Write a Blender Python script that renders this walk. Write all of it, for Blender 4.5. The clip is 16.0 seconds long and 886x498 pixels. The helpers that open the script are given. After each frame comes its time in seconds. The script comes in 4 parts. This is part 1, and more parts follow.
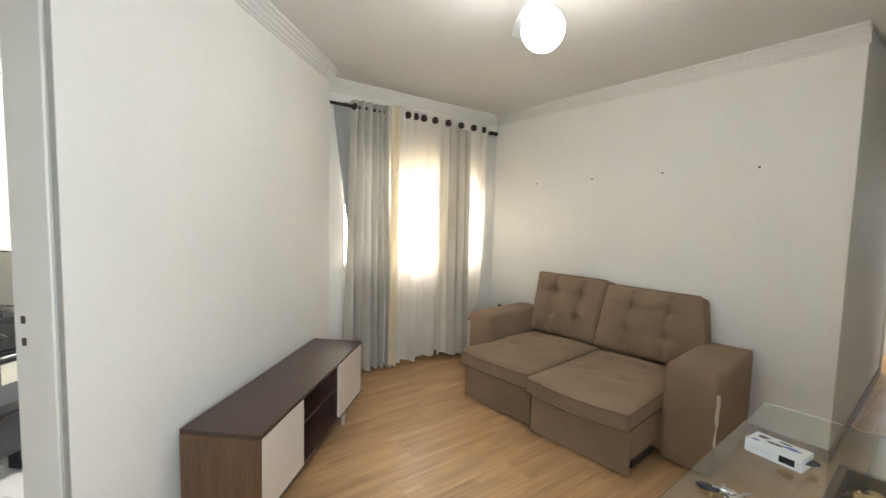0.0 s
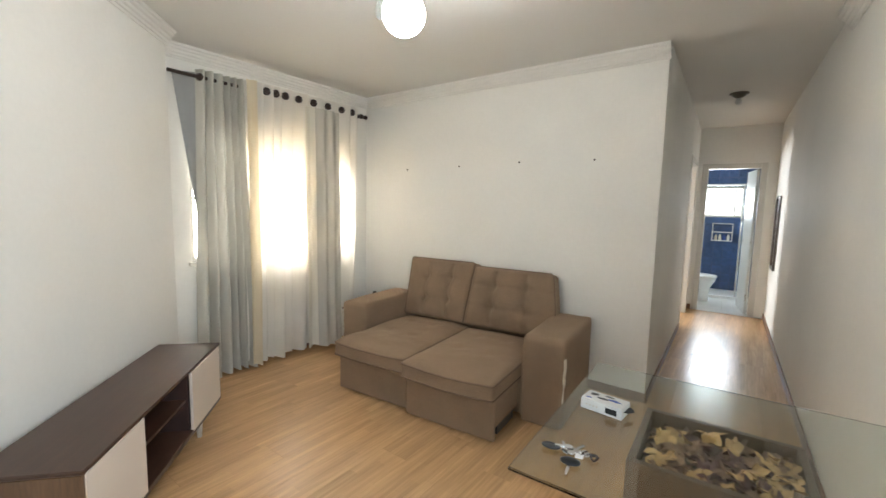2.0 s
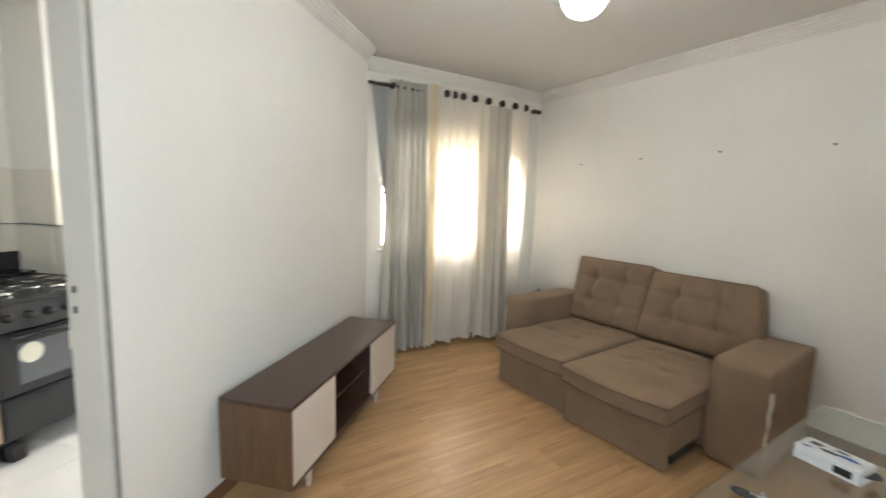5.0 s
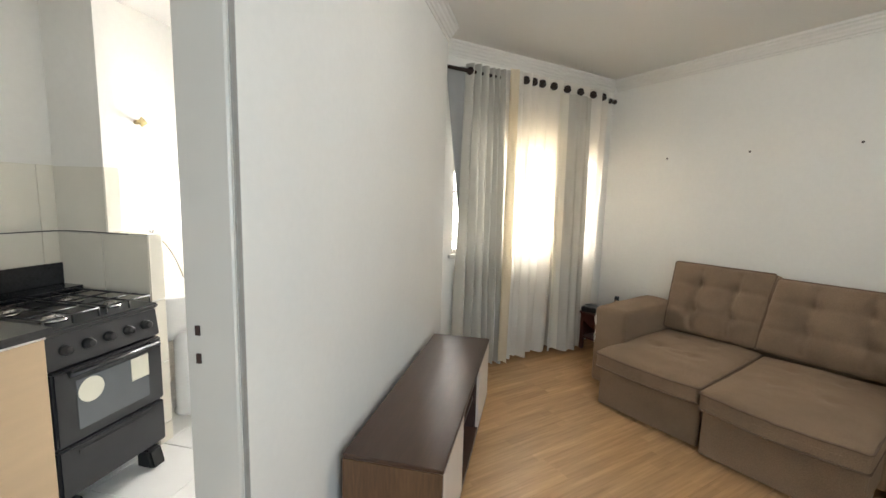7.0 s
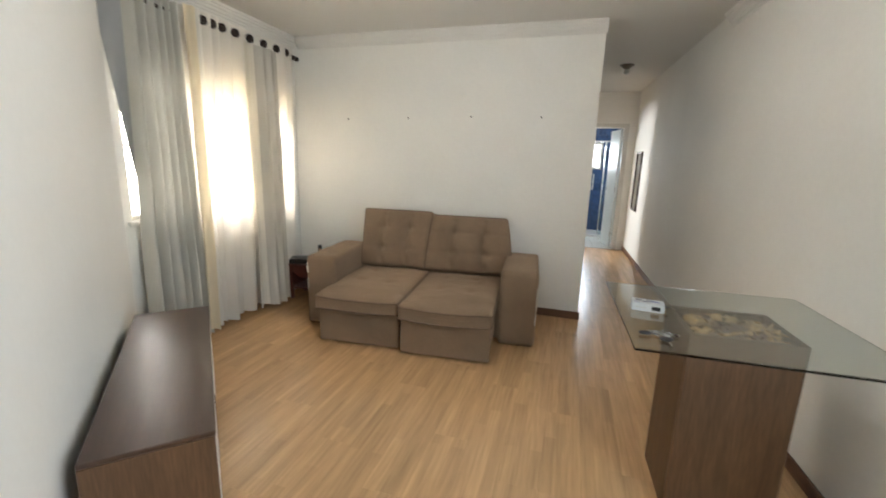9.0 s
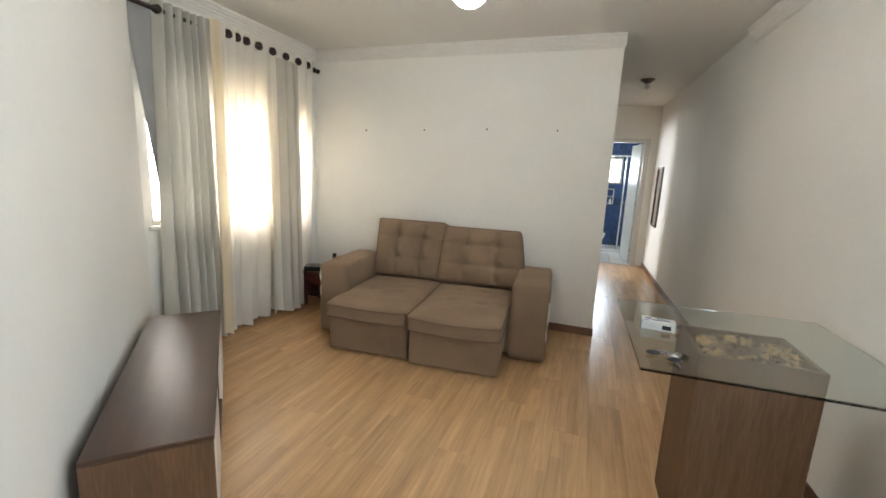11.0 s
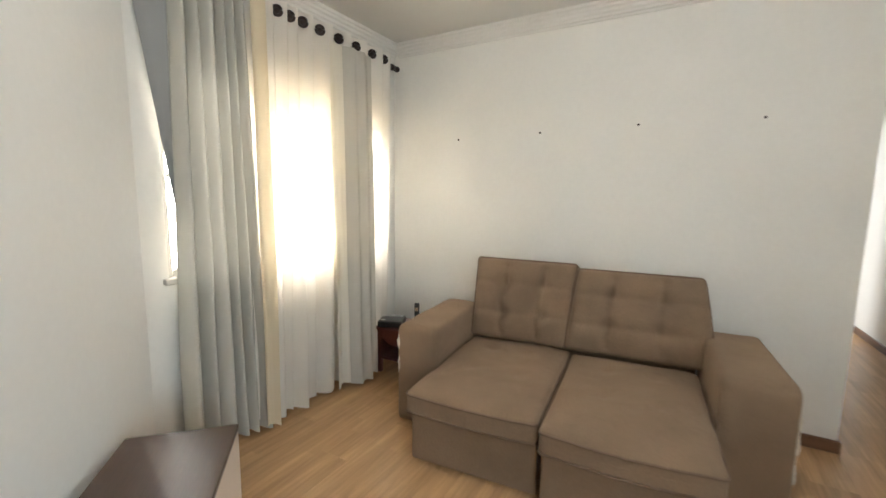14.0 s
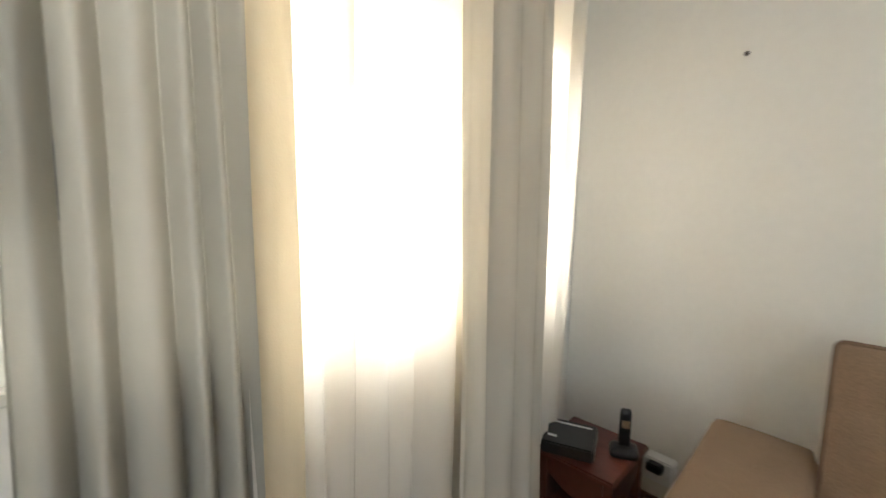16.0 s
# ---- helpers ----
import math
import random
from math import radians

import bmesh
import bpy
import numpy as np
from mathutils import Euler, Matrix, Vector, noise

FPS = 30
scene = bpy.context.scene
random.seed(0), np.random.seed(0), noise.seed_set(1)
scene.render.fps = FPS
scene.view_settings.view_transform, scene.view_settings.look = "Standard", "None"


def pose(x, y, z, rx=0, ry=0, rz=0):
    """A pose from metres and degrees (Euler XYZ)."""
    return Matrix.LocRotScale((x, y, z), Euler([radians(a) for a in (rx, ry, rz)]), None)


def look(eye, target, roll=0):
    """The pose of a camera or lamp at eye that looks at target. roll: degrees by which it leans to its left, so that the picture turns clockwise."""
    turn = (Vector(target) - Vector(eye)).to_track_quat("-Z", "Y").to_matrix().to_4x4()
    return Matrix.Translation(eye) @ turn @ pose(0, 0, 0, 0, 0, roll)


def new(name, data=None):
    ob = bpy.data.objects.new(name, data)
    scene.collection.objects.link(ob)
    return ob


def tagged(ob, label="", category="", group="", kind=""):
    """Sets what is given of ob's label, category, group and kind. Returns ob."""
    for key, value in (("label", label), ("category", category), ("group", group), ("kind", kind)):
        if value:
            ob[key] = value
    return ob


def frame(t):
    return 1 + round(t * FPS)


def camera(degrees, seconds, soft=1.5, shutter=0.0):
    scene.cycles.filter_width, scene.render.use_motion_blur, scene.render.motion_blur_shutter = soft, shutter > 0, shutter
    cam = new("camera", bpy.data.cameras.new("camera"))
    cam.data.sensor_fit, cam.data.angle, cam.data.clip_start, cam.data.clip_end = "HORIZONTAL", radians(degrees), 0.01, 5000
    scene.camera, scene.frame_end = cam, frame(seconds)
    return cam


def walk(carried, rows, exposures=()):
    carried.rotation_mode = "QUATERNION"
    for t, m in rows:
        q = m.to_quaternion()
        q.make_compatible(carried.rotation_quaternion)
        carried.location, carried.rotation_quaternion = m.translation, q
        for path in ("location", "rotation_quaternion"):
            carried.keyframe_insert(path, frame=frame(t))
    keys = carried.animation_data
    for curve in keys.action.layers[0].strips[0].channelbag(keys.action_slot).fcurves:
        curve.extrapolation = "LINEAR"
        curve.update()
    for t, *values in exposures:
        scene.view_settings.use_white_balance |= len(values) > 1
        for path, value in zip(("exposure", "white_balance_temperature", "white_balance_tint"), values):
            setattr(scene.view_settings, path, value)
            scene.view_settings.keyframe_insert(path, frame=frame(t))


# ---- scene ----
cam = camera(93.4, 16.0, shutter=0.4)
EXPOSURES = [(0.0, 0.12), (2.0, 0.26), (5.0, 0.1), (7.5, -0.1), (9.0, 0.12), (12.0, 0.08), (13.0, 0.24), (14.5, 0.22), (15.2, 0.06), (16.0, -0.04)]
PATH = [
    (0, (-0.02, 1.749, 1.463), (1.181, 3.341, 1.311), 1.5),
    (0.5, (-0.004, 1.757, 1.472), (1.301, 3.261, 1.287), 1.5),
    (1, (0.012, 1.754, 1.47), (1.432, 3.147, 1.266), 1.5),
    (1.5, (0.025, 1.744, 1.47), (1.545, 3.027, 1.261), 1.4),
    (2, (0.031, 1.736, 1.477), (1.636, 2.91, 1.267), 1.3),
    (2.5, (0.043, 1.72, 1.482), (1.695, 2.827, 1.271), 1.1),
    (3, (0.05, 1.708, 1.485), (1.696, 2.822, 1.268), 1.1),
    (3.5, (0.051, 1.718, 1.478), (1.634, 2.92, 1.254), 1.1),
    (4, (0.047, 1.725, 1.472), (1.517, 3.063, 1.245), 1.4),
    (4.5, (0.048, 1.737, 1.461), (1.327, 3.256, 1.229), 1.7),
    (5, (0.061, 1.746, 1.453), (1.084, 3.448, 1.213), 1.9),
    (5.2, (0.06, 1.741, 1.444), (0.946, 3.517, 1.2), 1.9),
    (7.3, (-0.364, 2.502, 1.443), (0.733, 4.155, 1.192), 1.3),
    (7.5, (-0.412, 2.526, 1.46), (0.852, 4.053, 1.195), 1.1),
    (8, (-0.535, 2.585, 1.426), (1.054, 3.769, 1.152), 0.9),
    (8.5, (-0.604, 2.519, 1.447), (1.201, 3.323, 1.14), 0.7),
    (9, (-0.585, 2.449, 1.452), (1.29, 3.008, 1.037), 1.8),
    (9.2, (-0.574, 2.434, 1.441), (1.298, 2.941, 0.952), 2.7),
    (11.3, (-0.559, 2.386, 1.459), (1.285, 3.102, 1.163), 2.7),
    (11.5, (-0.557, 2.38, 1.481), (1.283, 3.137, 1.274), 2.2),
    (12, (-0.55, 2.38, 1.513), (1.271, 3.203, 1.423), 1.6),
    (12.5, (-0.459, 2.41, 1.478), (1.332, 3.284, 1.316), 1.3),
    (13, (-0.231, 2.639, 1.443), (1.564, 3.496, 1.229), 1.0),
    (13.5, (0.076, 2.875, 1.422), (1.84, 3.772, 1.129), 0.9),
    (14, (0.433, 3.105, 1.405), (2.15, 4.098, 1.148), 0.7),
    (14.5, (0.737, 3.395, 1.413), (2.411, 4.463, 1.173), 0.8),
    (15, (1.082, 3.676, 1.401), (2.633, 4.912, 1.139), 0.3),
    (15.5, (1.373, 4.012, 1.397), (2.843, 5.339, 1.116), 0.1),
    (16, (1.637, 4.25, 1.328), (2.947, 5.742, 1.085), 0.8),
]
walk(cam, [(t, look(eye, target, roll)) for t, eye, target, roll in PATH], EXPOSURES)

# ---- world and lights ----
world = bpy.data.worlds.new("world")
scene.world = world
world.use_nodes = True
wn = world.node_tree
sky = wn.nodes.new("ShaderNodeTexSky")
sky.sky_type = "NISHITA"
sky.sun_disc = False
sky.sun_elevation = radians(40)
sky.sun_rotation = radians(200)
wn.links.new(sky.outputs[0], wn.nodes["Background"].inputs[0])
wn.nodes["Background"].inputs[1].default_value = 0.12


def area_light(name, m, sx, sy, watts, color=(1, 1, 1)):
    data = bpy.data.lights.new(name, "AREA")
    data.shape, data.size, data.size_y, data.energy, data.color = "RECTANGLE", sx, sy, watts, color
    ob = new(name, data)
    ob.matrix_world = m
    return ob


# the plan, in metres
CEIL, HALL_CEIL = 2.63, 2.66
SOFA_X, WIN_Y = 3.42, 5.33
ORIGIN = Vector((-0.207, 3.494, 0))      # kitchen door jamb, room side
KITCHEN = Matrix.Translation(ORIGIN) @ Matrix.Rotation(math.atan2(0.7260, 0.6877), 4, "Z")  # x along the slanted wall, y into the kitchen
HALL = pose(3.42, 2.28, 0, 0, 0, 2.0)    # x along the hall, y = 0 its window-side wall, y = -0.935 the long wall
RIGHT = -0.935
END = 3.84

area_light("window_light", look((2.15, 6.6, 1.75), (2.2, 4.0, 1.35)), 2.3, 1.9, 430, (1.0, 0.955, 0.89))
area_light("kitchen_window_light", KITCHEN @ look((2.75, 1.25, 1.5), (1.0, 1.3, 1.1)), 0.9, 1.0, 105, (0.98, 0.98, 1.0))
area_light("bathroom_window_light", HALL @ look((6.14, -0.28, 1.65), (4.5, -0.3, 1.0)), 0.64, 0.48, 34, (0.82, 0.92, 1.0))
area_light("bedroom_window_light", HALL @ look((3.0, 3.0, 1.5), (3.0, 0.0, 0.9)), 1.3, 1.1, 100, (0.88, 0.94, 1.0))
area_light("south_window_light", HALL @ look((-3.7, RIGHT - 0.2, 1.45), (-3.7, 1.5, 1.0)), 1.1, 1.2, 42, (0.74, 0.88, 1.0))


# ---- materials ----
def mat(name, color, rough=0.6, metal=0.0, var=0.06, scale=6.0, bump=0.0, bscale=60.0, stretch=(1, 1, 1), rand=0.0, coat=0.0, fine=0.0, strips=0.0):
    m = bpy.data.materials.new(name)
    m.use_nodes = True
    nt = m.node_tree
    b = nt.nodes["Principled BSDF"]
    b.inputs["Roughness"].default_value = rough
    b.inputs["Metallic"].default_value = metal
    b.inputs["Coat Weight"].default_value = coat
    tc = nt.nodes.new("ShaderNodeTexCoord")
    mp = nt.nodes.new("ShaderNodeMapping")
    mp.inputs["Scale"].default_value = stretch
    nt.links.new(tc.outputs["Object"], mp.inputs[0])
    if rand:
        oj = nt.nodes.new("ShaderNodeObjectInfo")
        sh = nt.nodes.new("ShaderNodeVectorMath")
        sh.operation = "SCALE"
        sh.inputs[0].default_value = (37.0, 91.0, 53.0)
        nt.links.new(oj.outputs["Random"], sh.inputs["Scale"])
        nt.links.new(sh.outputs[0], mp.inputs["Location"])
    n1 = nt.nodes.new("ShaderNodeTexNoise")
    n1.inputs["Scale"].default_value = scale
    n1.inputs["Detail"].default_value = 5
    nt.links.new(mp.outputs[0], n1.inputs["Vector"])
    ramp = nt.nodes.new("ShaderNodeMapRange")
    ramp.inputs[1].default_value, ramp.inputs[2].default_value = 0.25, 0.75
    ramp.inputs[3].default_value, ramp.inputs[4].default_value = 1 - var, 1 + var
    nt.links.new(n1.outputs[0], ramp.inputs[0])
    value = ramp.outputs[0]
    n2 = nt.nodes.new("ShaderNodeTexNoise")
    n2.inputs["Scale"].default_value = bscale
    n2.inputs["Detail"].default_value = 3
    nt.links.new(mp.outputs[0], n2.inputs["Vector"])
    if fine:
        r2 = nt.nodes.new("ShaderNodeMapRange")
        r2.inputs[1].default_value, r2.inputs[2].default_value = 0.3, 0.7
        r2.inputs[3].default_value, r2.inputs[4].default_value = 1 - fine, 1 + fine
        nt.links.new(n2.outputs[0], r2.inputs[0])
        mm = nt.nodes.new("ShaderNodeMath")
        mm.operation = "MULTIPLY"
        nt.links.new(value, mm.inputs[0])
        nt.links.new(r2.outputs[0], mm.inputs[1])
        value = mm.outputs[0]
    if rand:
        oi = nt.nodes.new("ShaderNodeObjectInfo")
        r3 = nt.nodes.new("ShaderNodeMapRange")
        r3.inputs[3].default_value, r3.inputs[4].default_value = 1 - rand, 1 + rand
        nt.links.new(oi.outputs["Random"], r3.inputs[0])
        m3 = nt.nodes.new("ShaderNodeMath")
        m3.operation = "MULTIPLY"
        nt.links.new(value, m3.inputs[0])
        nt.links.new(r3.outputs[0], m3.inputs[1])
        value = m3.outputs[0]
    if strips:   # short staves printed on each plank
        sh2 = nt.nodes.new("ShaderNodeVectorMath")
        nt.links.new(tc.outputs["Object"], sh2.inputs[0])
        off = nt.nodes.new("ShaderNodeVectorMath")
        off.operation = "SCALE"
        off.inputs[0].default_value = (13.0, 0.0, 0.0)
        nt.links.new(oj.outputs["Random"], off.inputs["Scale"])
        nt.links.new(off.outputs[0], sh2.inputs[1])
        br = nt.nodes.new("ShaderNodeTexBrick")
        br.offset = 0.37
        br.inputs["Scale"].default_value = 1.0
        br.inputs["Brick Width"].default_value = 0.41
        br.inputs["Row Height"].default_value = 0.0633
        br.inputs["Mortar Size"].default_value = 0.0006
        br.inputs["Color1"].default_value = (1 - strips, 1 - strips, 1 - strips, 1)
        br.inputs["Color2"].default_value = (1 + strips, 1 + strips, 1 + strips, 1)
        br.inputs["Mortar"].default_value = (0.9, 0.9, 0.9, 1)
        nt.links.new(sh2.outputs[0], br.inputs["Vector"])
        m4 = nt.nodes.new("ShaderNodeMath")
        m4.operation = "MULTIPLY"
        nt.links.new(value, m4.inputs[0])
        nt.links.new(br.outputs["Color"], m4.inputs[1])
        value = m4.outputs[0]
    mix = nt.nodes.new("ShaderNodeVectorMath")
    mix.operation = "SCALE"
    mix.inputs[0].default_value = color
    nt.links.new(value, mix.inputs["Scale"])
    nt.links.new(mix.outputs[0], b.inputs["Base Color"])
    if bump:
        bp = nt.nodes.new("ShaderNodeBump")
        bp.inputs["Strength"].default_value = bump
        bp.inputs["Distance"].default_value = 0.01
        nt.links.new(n2.outputs[0], bp.inputs["Height"])
        nt.links.new(bp.outputs[0], b.inputs["Normal"])
    return m


def glass_mat(name, tint, rough=0.02):
    m = bpy.data.materials.new(name)
    m.use_nodes = True
    b = m.node_tree.nodes["Principled BSDF"]
    b.inputs["Base Color"].default_value = (*tint, 1)
    b.inputs["Roughness"].default_value = rough
    b.inputs["Transmission Weight"].default_value = 1.0
    b.inputs["IOR"].default_value = 1.45
    return m


def glow_mat(name, color, strength):
    m = bpy.data.materials.new(name)
    m.use_nodes = True
    b = m.node_tree.nodes["Principled BSDF"]
    b.inputs["Base Color"].default_value = (*color, 1)
    b.inputs["Emission Color"].default_value = (*color, 1)
    b.inputs["Emission Strength"].default_value = strength
    return m


WALL = mat("wall_paint", (0.8, 0.782, 0.732), 0.75, var=0.04, scale=1.3, bump=0.08, bscale=35, fine=0.012)
CEILING = mat("ceiling_paint", (0.69, 0.67, 0.625), 0.85, var=0.02, scale=1.0, bump=0.05, bscale=30)
CORNICE = mat("cornice_plaster", (0.71, 0.69, 0.645), 0.8, var=0.03, scale=5)
CASING = mat("casing_paint", (0.6, 0.578, 0.53), 0.4, var=0.03, scale=4)
FLOOR = mat("laminate", (0.52, 0.315, 0.155), 0.27, var=0.17, scale=1.5, stretch=(0.7, 12, 1), bscale=6, fine=0.08, rand=0.05, strips=0.075)
BASE = mat("baseboard_wood", (0.17, 0.085, 0.045), 0.4, var=0.25, scale=4, stretch=(1, 8, 8))
SOFA = mat("sofa_suede", (0.235, 0.157, 0.097), 0.95, var=0.15, scale=4, bump=0.45, bscale=220, fine=0.16)
PIPING = mat("dark_piping_and_seam_shade", (0.165, 0.106, 0.067), 0.9, var=0.1, scale=20, bump=0.2, bscale=300)
SOFA.node_tree.nodes["Principled BSDF"].inputs["Sheen Weight"].default_value = 0.3
SOFA.node_tree.nodes["Principled BSDF"].inputs["Sheen Tint"].default_value = (0.6, 0.45, 0.3, 1)
FOAM = mat("torn_foam", (0.72, 0.66, 0.55), 0.9, var=0.25, scale=60, bump=0.6, bscale=90)
WALNUT = mat("walnut_laminate", (0.058, 0.029, 0.018), 0.33, var=0.2, scale=3, stretch=(1, 10, 10), bscale=20, fine=0.1)
GROOVE_SHADE = mat("groove_shade", (0.3, 0.285, 0.26), 0.8, var=0.15, scale=15)
RUSTIC = mat("rustic_wood", (0.112, 0.059, 0.029), 0.45, var=0.22, scale=3, stretch=(9, 9, 1), bscale=12, fine=0.15)
CREAM = mat("cream_laminate", (0.7, 0.62, 0.54), 0.45, var=0.03, scale=5)
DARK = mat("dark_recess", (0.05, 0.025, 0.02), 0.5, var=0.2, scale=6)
BLACK = mat("black_plastic", (0.012, 0.012, 0.013), 0.3, var=0.15, scale=20)
METAL = mat("steel", (0.6, 0.6, 0.6), 0.25, 1.0, var=0.05)
WHITE = mat("white_plastic", (0.8, 0.8, 0.79), 0.3, var=0.03)
TILE = mat("beige_tile", (0.74, 0.7, 0.6), 0.12, var=0.04, scale=4, rand=0.03)
FTILE = mat("floor_tile", (0.78, 0.77, 0.74), 0.15, var=0.03, scale=4, rand=0.03)
GROUT = mat("grout", (0.3, 0.28, 0.25), 0.9, var=0.1, scale=20)
BLUETILE = mat("blue_tile", (0.04, 0.08, 0.19), 0.15, var=0.25, scale=12, rand=0.2)
GLASS = glass_mat("table_glass", (0.8, 0.87, 0.84))


# ---- helpers for meshes ----
def box(bm, x0, y0, z0, x1, y1, z1):
    r = bmesh.ops.create_cube(bm, size=1)
    bmesh.ops.transform(bm, matrix=Matrix.Translation(((x0 + x1) / 2, (y0 + y1) / 2, (z0 + z1) / 2)) @ Matrix.Diagonal((x1 - x0, y1 - y0, z1 - z0, 1)), verts=r["verts"])
    return r["verts"]


def rod(bm, a, b, r0, r1=None, seg=16):
    a, b = Vector(a), Vector(b)
    r = bmesh.ops.create_cone(bm, cap_ends=True, segments=seg, radius1=r0, radius2=r0 if r1 is None else r1, depth=(b - a).length)
    m = Matrix.Translation((a + b) / 2) @ (b - a).to_track_quat("Z", "Y").to_matrix().to_4x4()
    bmesh.ops.transform(bm, matrix=m, verts=r["verts"])
    return r["verts"]


def soften(bm, w, seg=2):
    bmesh.ops.bevel(bm, geom=bm.edges[:], offset=w, segments=seg, affect="EDGES", clamp_overlap=True)


def finish(name, bm, material, smooth=False):
    bmesh.ops.recalc_face_normals(bm, faces=bm.faces)
    me = bpy.data.meshes.new(name)
    bm.to_mesh(me)
    bm.free()
    for mm in (material if isinstance(material, (list, tuple)) else [material]):
        me.materials.append(mm)
    if smooth:
        for p in me.polygons:
            p.use_smooth = True
    return me


def part(name, bm, material, parent, label="", smooth=False):
    ob = new(name, finish(name, bm, material, smooth))
    ob.parent = parent
    if label:
        ob["label"] = label
    return ob


def thing(name, m, label, category, group=""):
    ob = new(name)
    ob.empty_display_size = 0.1
    ob.matrix_world = m
    return tagged(ob, label, category, group)


def solid(name, bm, material, label, category, m=None, kind="", smooth=False):
    ob = new(name, finish(name, bm, material, smooth))
    if m is not None:
        ob.matrix_world = m
    return tagged(ob, label, category, "", kind)


def bbox(x0, y0, z0, x1, y1, z1, w=0.0, seg=2):
    bm = bmesh.new()
    box(bm, x0, y0, z0, x1, y1, z1)
    if w:
        soften(bm, w, seg)
    return bm


def walls(name, boxes, material, label, m=None):
    bm = bmesh.new()
    for b in boxes:
        box(bm, *b)
    return solid(name, bm, material, label, "wall", m, "structure")



CREAM2 = mat("kitchen_cabinet_laminate", (0.62, 0.45, 0.28), 0.45, var=0.06, scale=3, stretch=(1, 1, 6))
GRANITE = mat("black_granite", (0.02, 0.02, 0.022), 0.15, var=0.4, scale=80)
STOVE = mat("stove_enamel", (0.02, 0.021, 0.024), 0.28, var=0.15, scale=10)
PAPER = mat("paper", (0.75, 0.72, 0.6), 0.8, var=0.05, scale=9)
CHERRY = mat("cherry_wood", (0.11, 0.028, 0.018), 0.3, var=0.3, scale=4, stretch=(6, 1, 1), fine=0.1)
BAMBOO = mat("bamboo_slats", (0.5, 0.3, 0.12), 0.6, var=0.2, scale=12, rand=0.15)
BRONZE = mat("dark_bronze", (0.035, 0.02, 0.014), 0.35, 0.4, var=0.2, scale=30)
ENAMEL = mat("white_ceramic", (0.82, 0.82, 0.8), 0.12, var=0.02)
BLUE = mat("blue_print", (0.03, 0.07, 0.3), 0.4, var=0.1)
LEAF_Y = mat("dry_leaf_yellow", (0.62, 0.37, 0.15), 0.7, var=0.3, scale=18, rand=0.25)
LEAF_B = mat("dry_leaf_brown", (0.26, 0.15, 0.085), 0.7, var=0.3, scale=18, rand=0.35)
LEAF_P = mat("dry_leaf_purple", (0.12, 0.05, 0.048), 0.7, var=0.3, scale=18, rand=0.3)
MIRROR = mat("mirror_silver", (0.9, 0.9, 0.9), 0.02, 1.0, var=0.0)
PANE = glass_mat("window_pane", (1, 1, 1))
GLOBE = glow_mat("lit_globe", (0.99, 0.98, 0.965), 72)
BACKDROP = glow_mat("overcast_sky", (1.0, 1.0, 1.0), 4)
BLADE = mat("fan_body_white", (0.6, 0.6, 0.58), 0.4, var=0.03)
HEADRAIL = mat("rusty_switch_plate", (0.55, 0.5, 0.42), 0.4, var=0.1)


def cloth(name, color, clear, through_light, weave=260.0):
    m = bpy.data.materials.new(name)
    m.use_nodes = True
    nt = m.node_tree
    nt.nodes.remove(nt.nodes["Principled BSDF"])
    out = nt.nodes["Material Output"]
    dif = nt.nodes.new("ShaderNodeBsdfDiffuse")
    tra = nt.nodes.new("ShaderNodeBsdfTranslucent")
    cle = nt.nodes.new("ShaderNodeBsdfTransparent")
    tc = nt.nodes.new("ShaderNodeTexCoord")
    no = nt.nodes.new("ShaderNodeTexNoise")
    no.inputs["Scale"].default_value = 3.0
    no.inputs["Detail"].default_value = 6
    nt.links.new(tc.outputs["Object"], no.inputs["Vector"])
    mr = nt.nodes.new("ShaderNodeMapRange")
    mr.inputs[3].default_value, mr.inputs[4].default_value = 0.9, 1.08
    nt.links.new(no.outputs[0], mr.inputs[0])
    sc = nt.nodes.new("ShaderNodeVectorMath")
    sc.operation = "SCALE"
    sc.inputs[0].default_value = color
    nt.links.new(mr.outputs[0], sc.inputs["Scale"])
    fine = nt.nodes.new("ShaderNodeTexNoise")
    fine.inputs["Scale"].default_value = weave
    nt.links.new(tc.outputs["Object"], fine.inputs["Vector"])
    bp = nt.nodes.new("ShaderNodeBump")
    bp.inputs["Strength"].default_value = 0.15
    bp.inputs["Distance"].default_value = 0.004
    nt.links.new(fine.outputs[0], bp.inputs["Height"])
    for sh in (dif, tra):
        nt.links.new(sc.outputs[0], sh.inputs[0])
        nt.links.new(bp.outputs[0], sh.inputs["Normal"])
    m1 = nt.nodes.new("ShaderNodeMixShader")
    m1.inputs[0].default_value = through_light
    nt.links.new(dif.outputs[0], m1.inputs[1])
    nt.links.new(tra.outputs[0], m1.inputs[2])
    m2 = nt.nodes.new("ShaderNodeMixShader")
    m2.inputs[0].default_value = clear
    nt.links.new(m1.outputs[0], m2.inputs[1])
    nt.links.new(cle.outputs[0], m2.inputs[2])
    nt.links.new(m2.outputs[0], out.inputs[0])
    return m


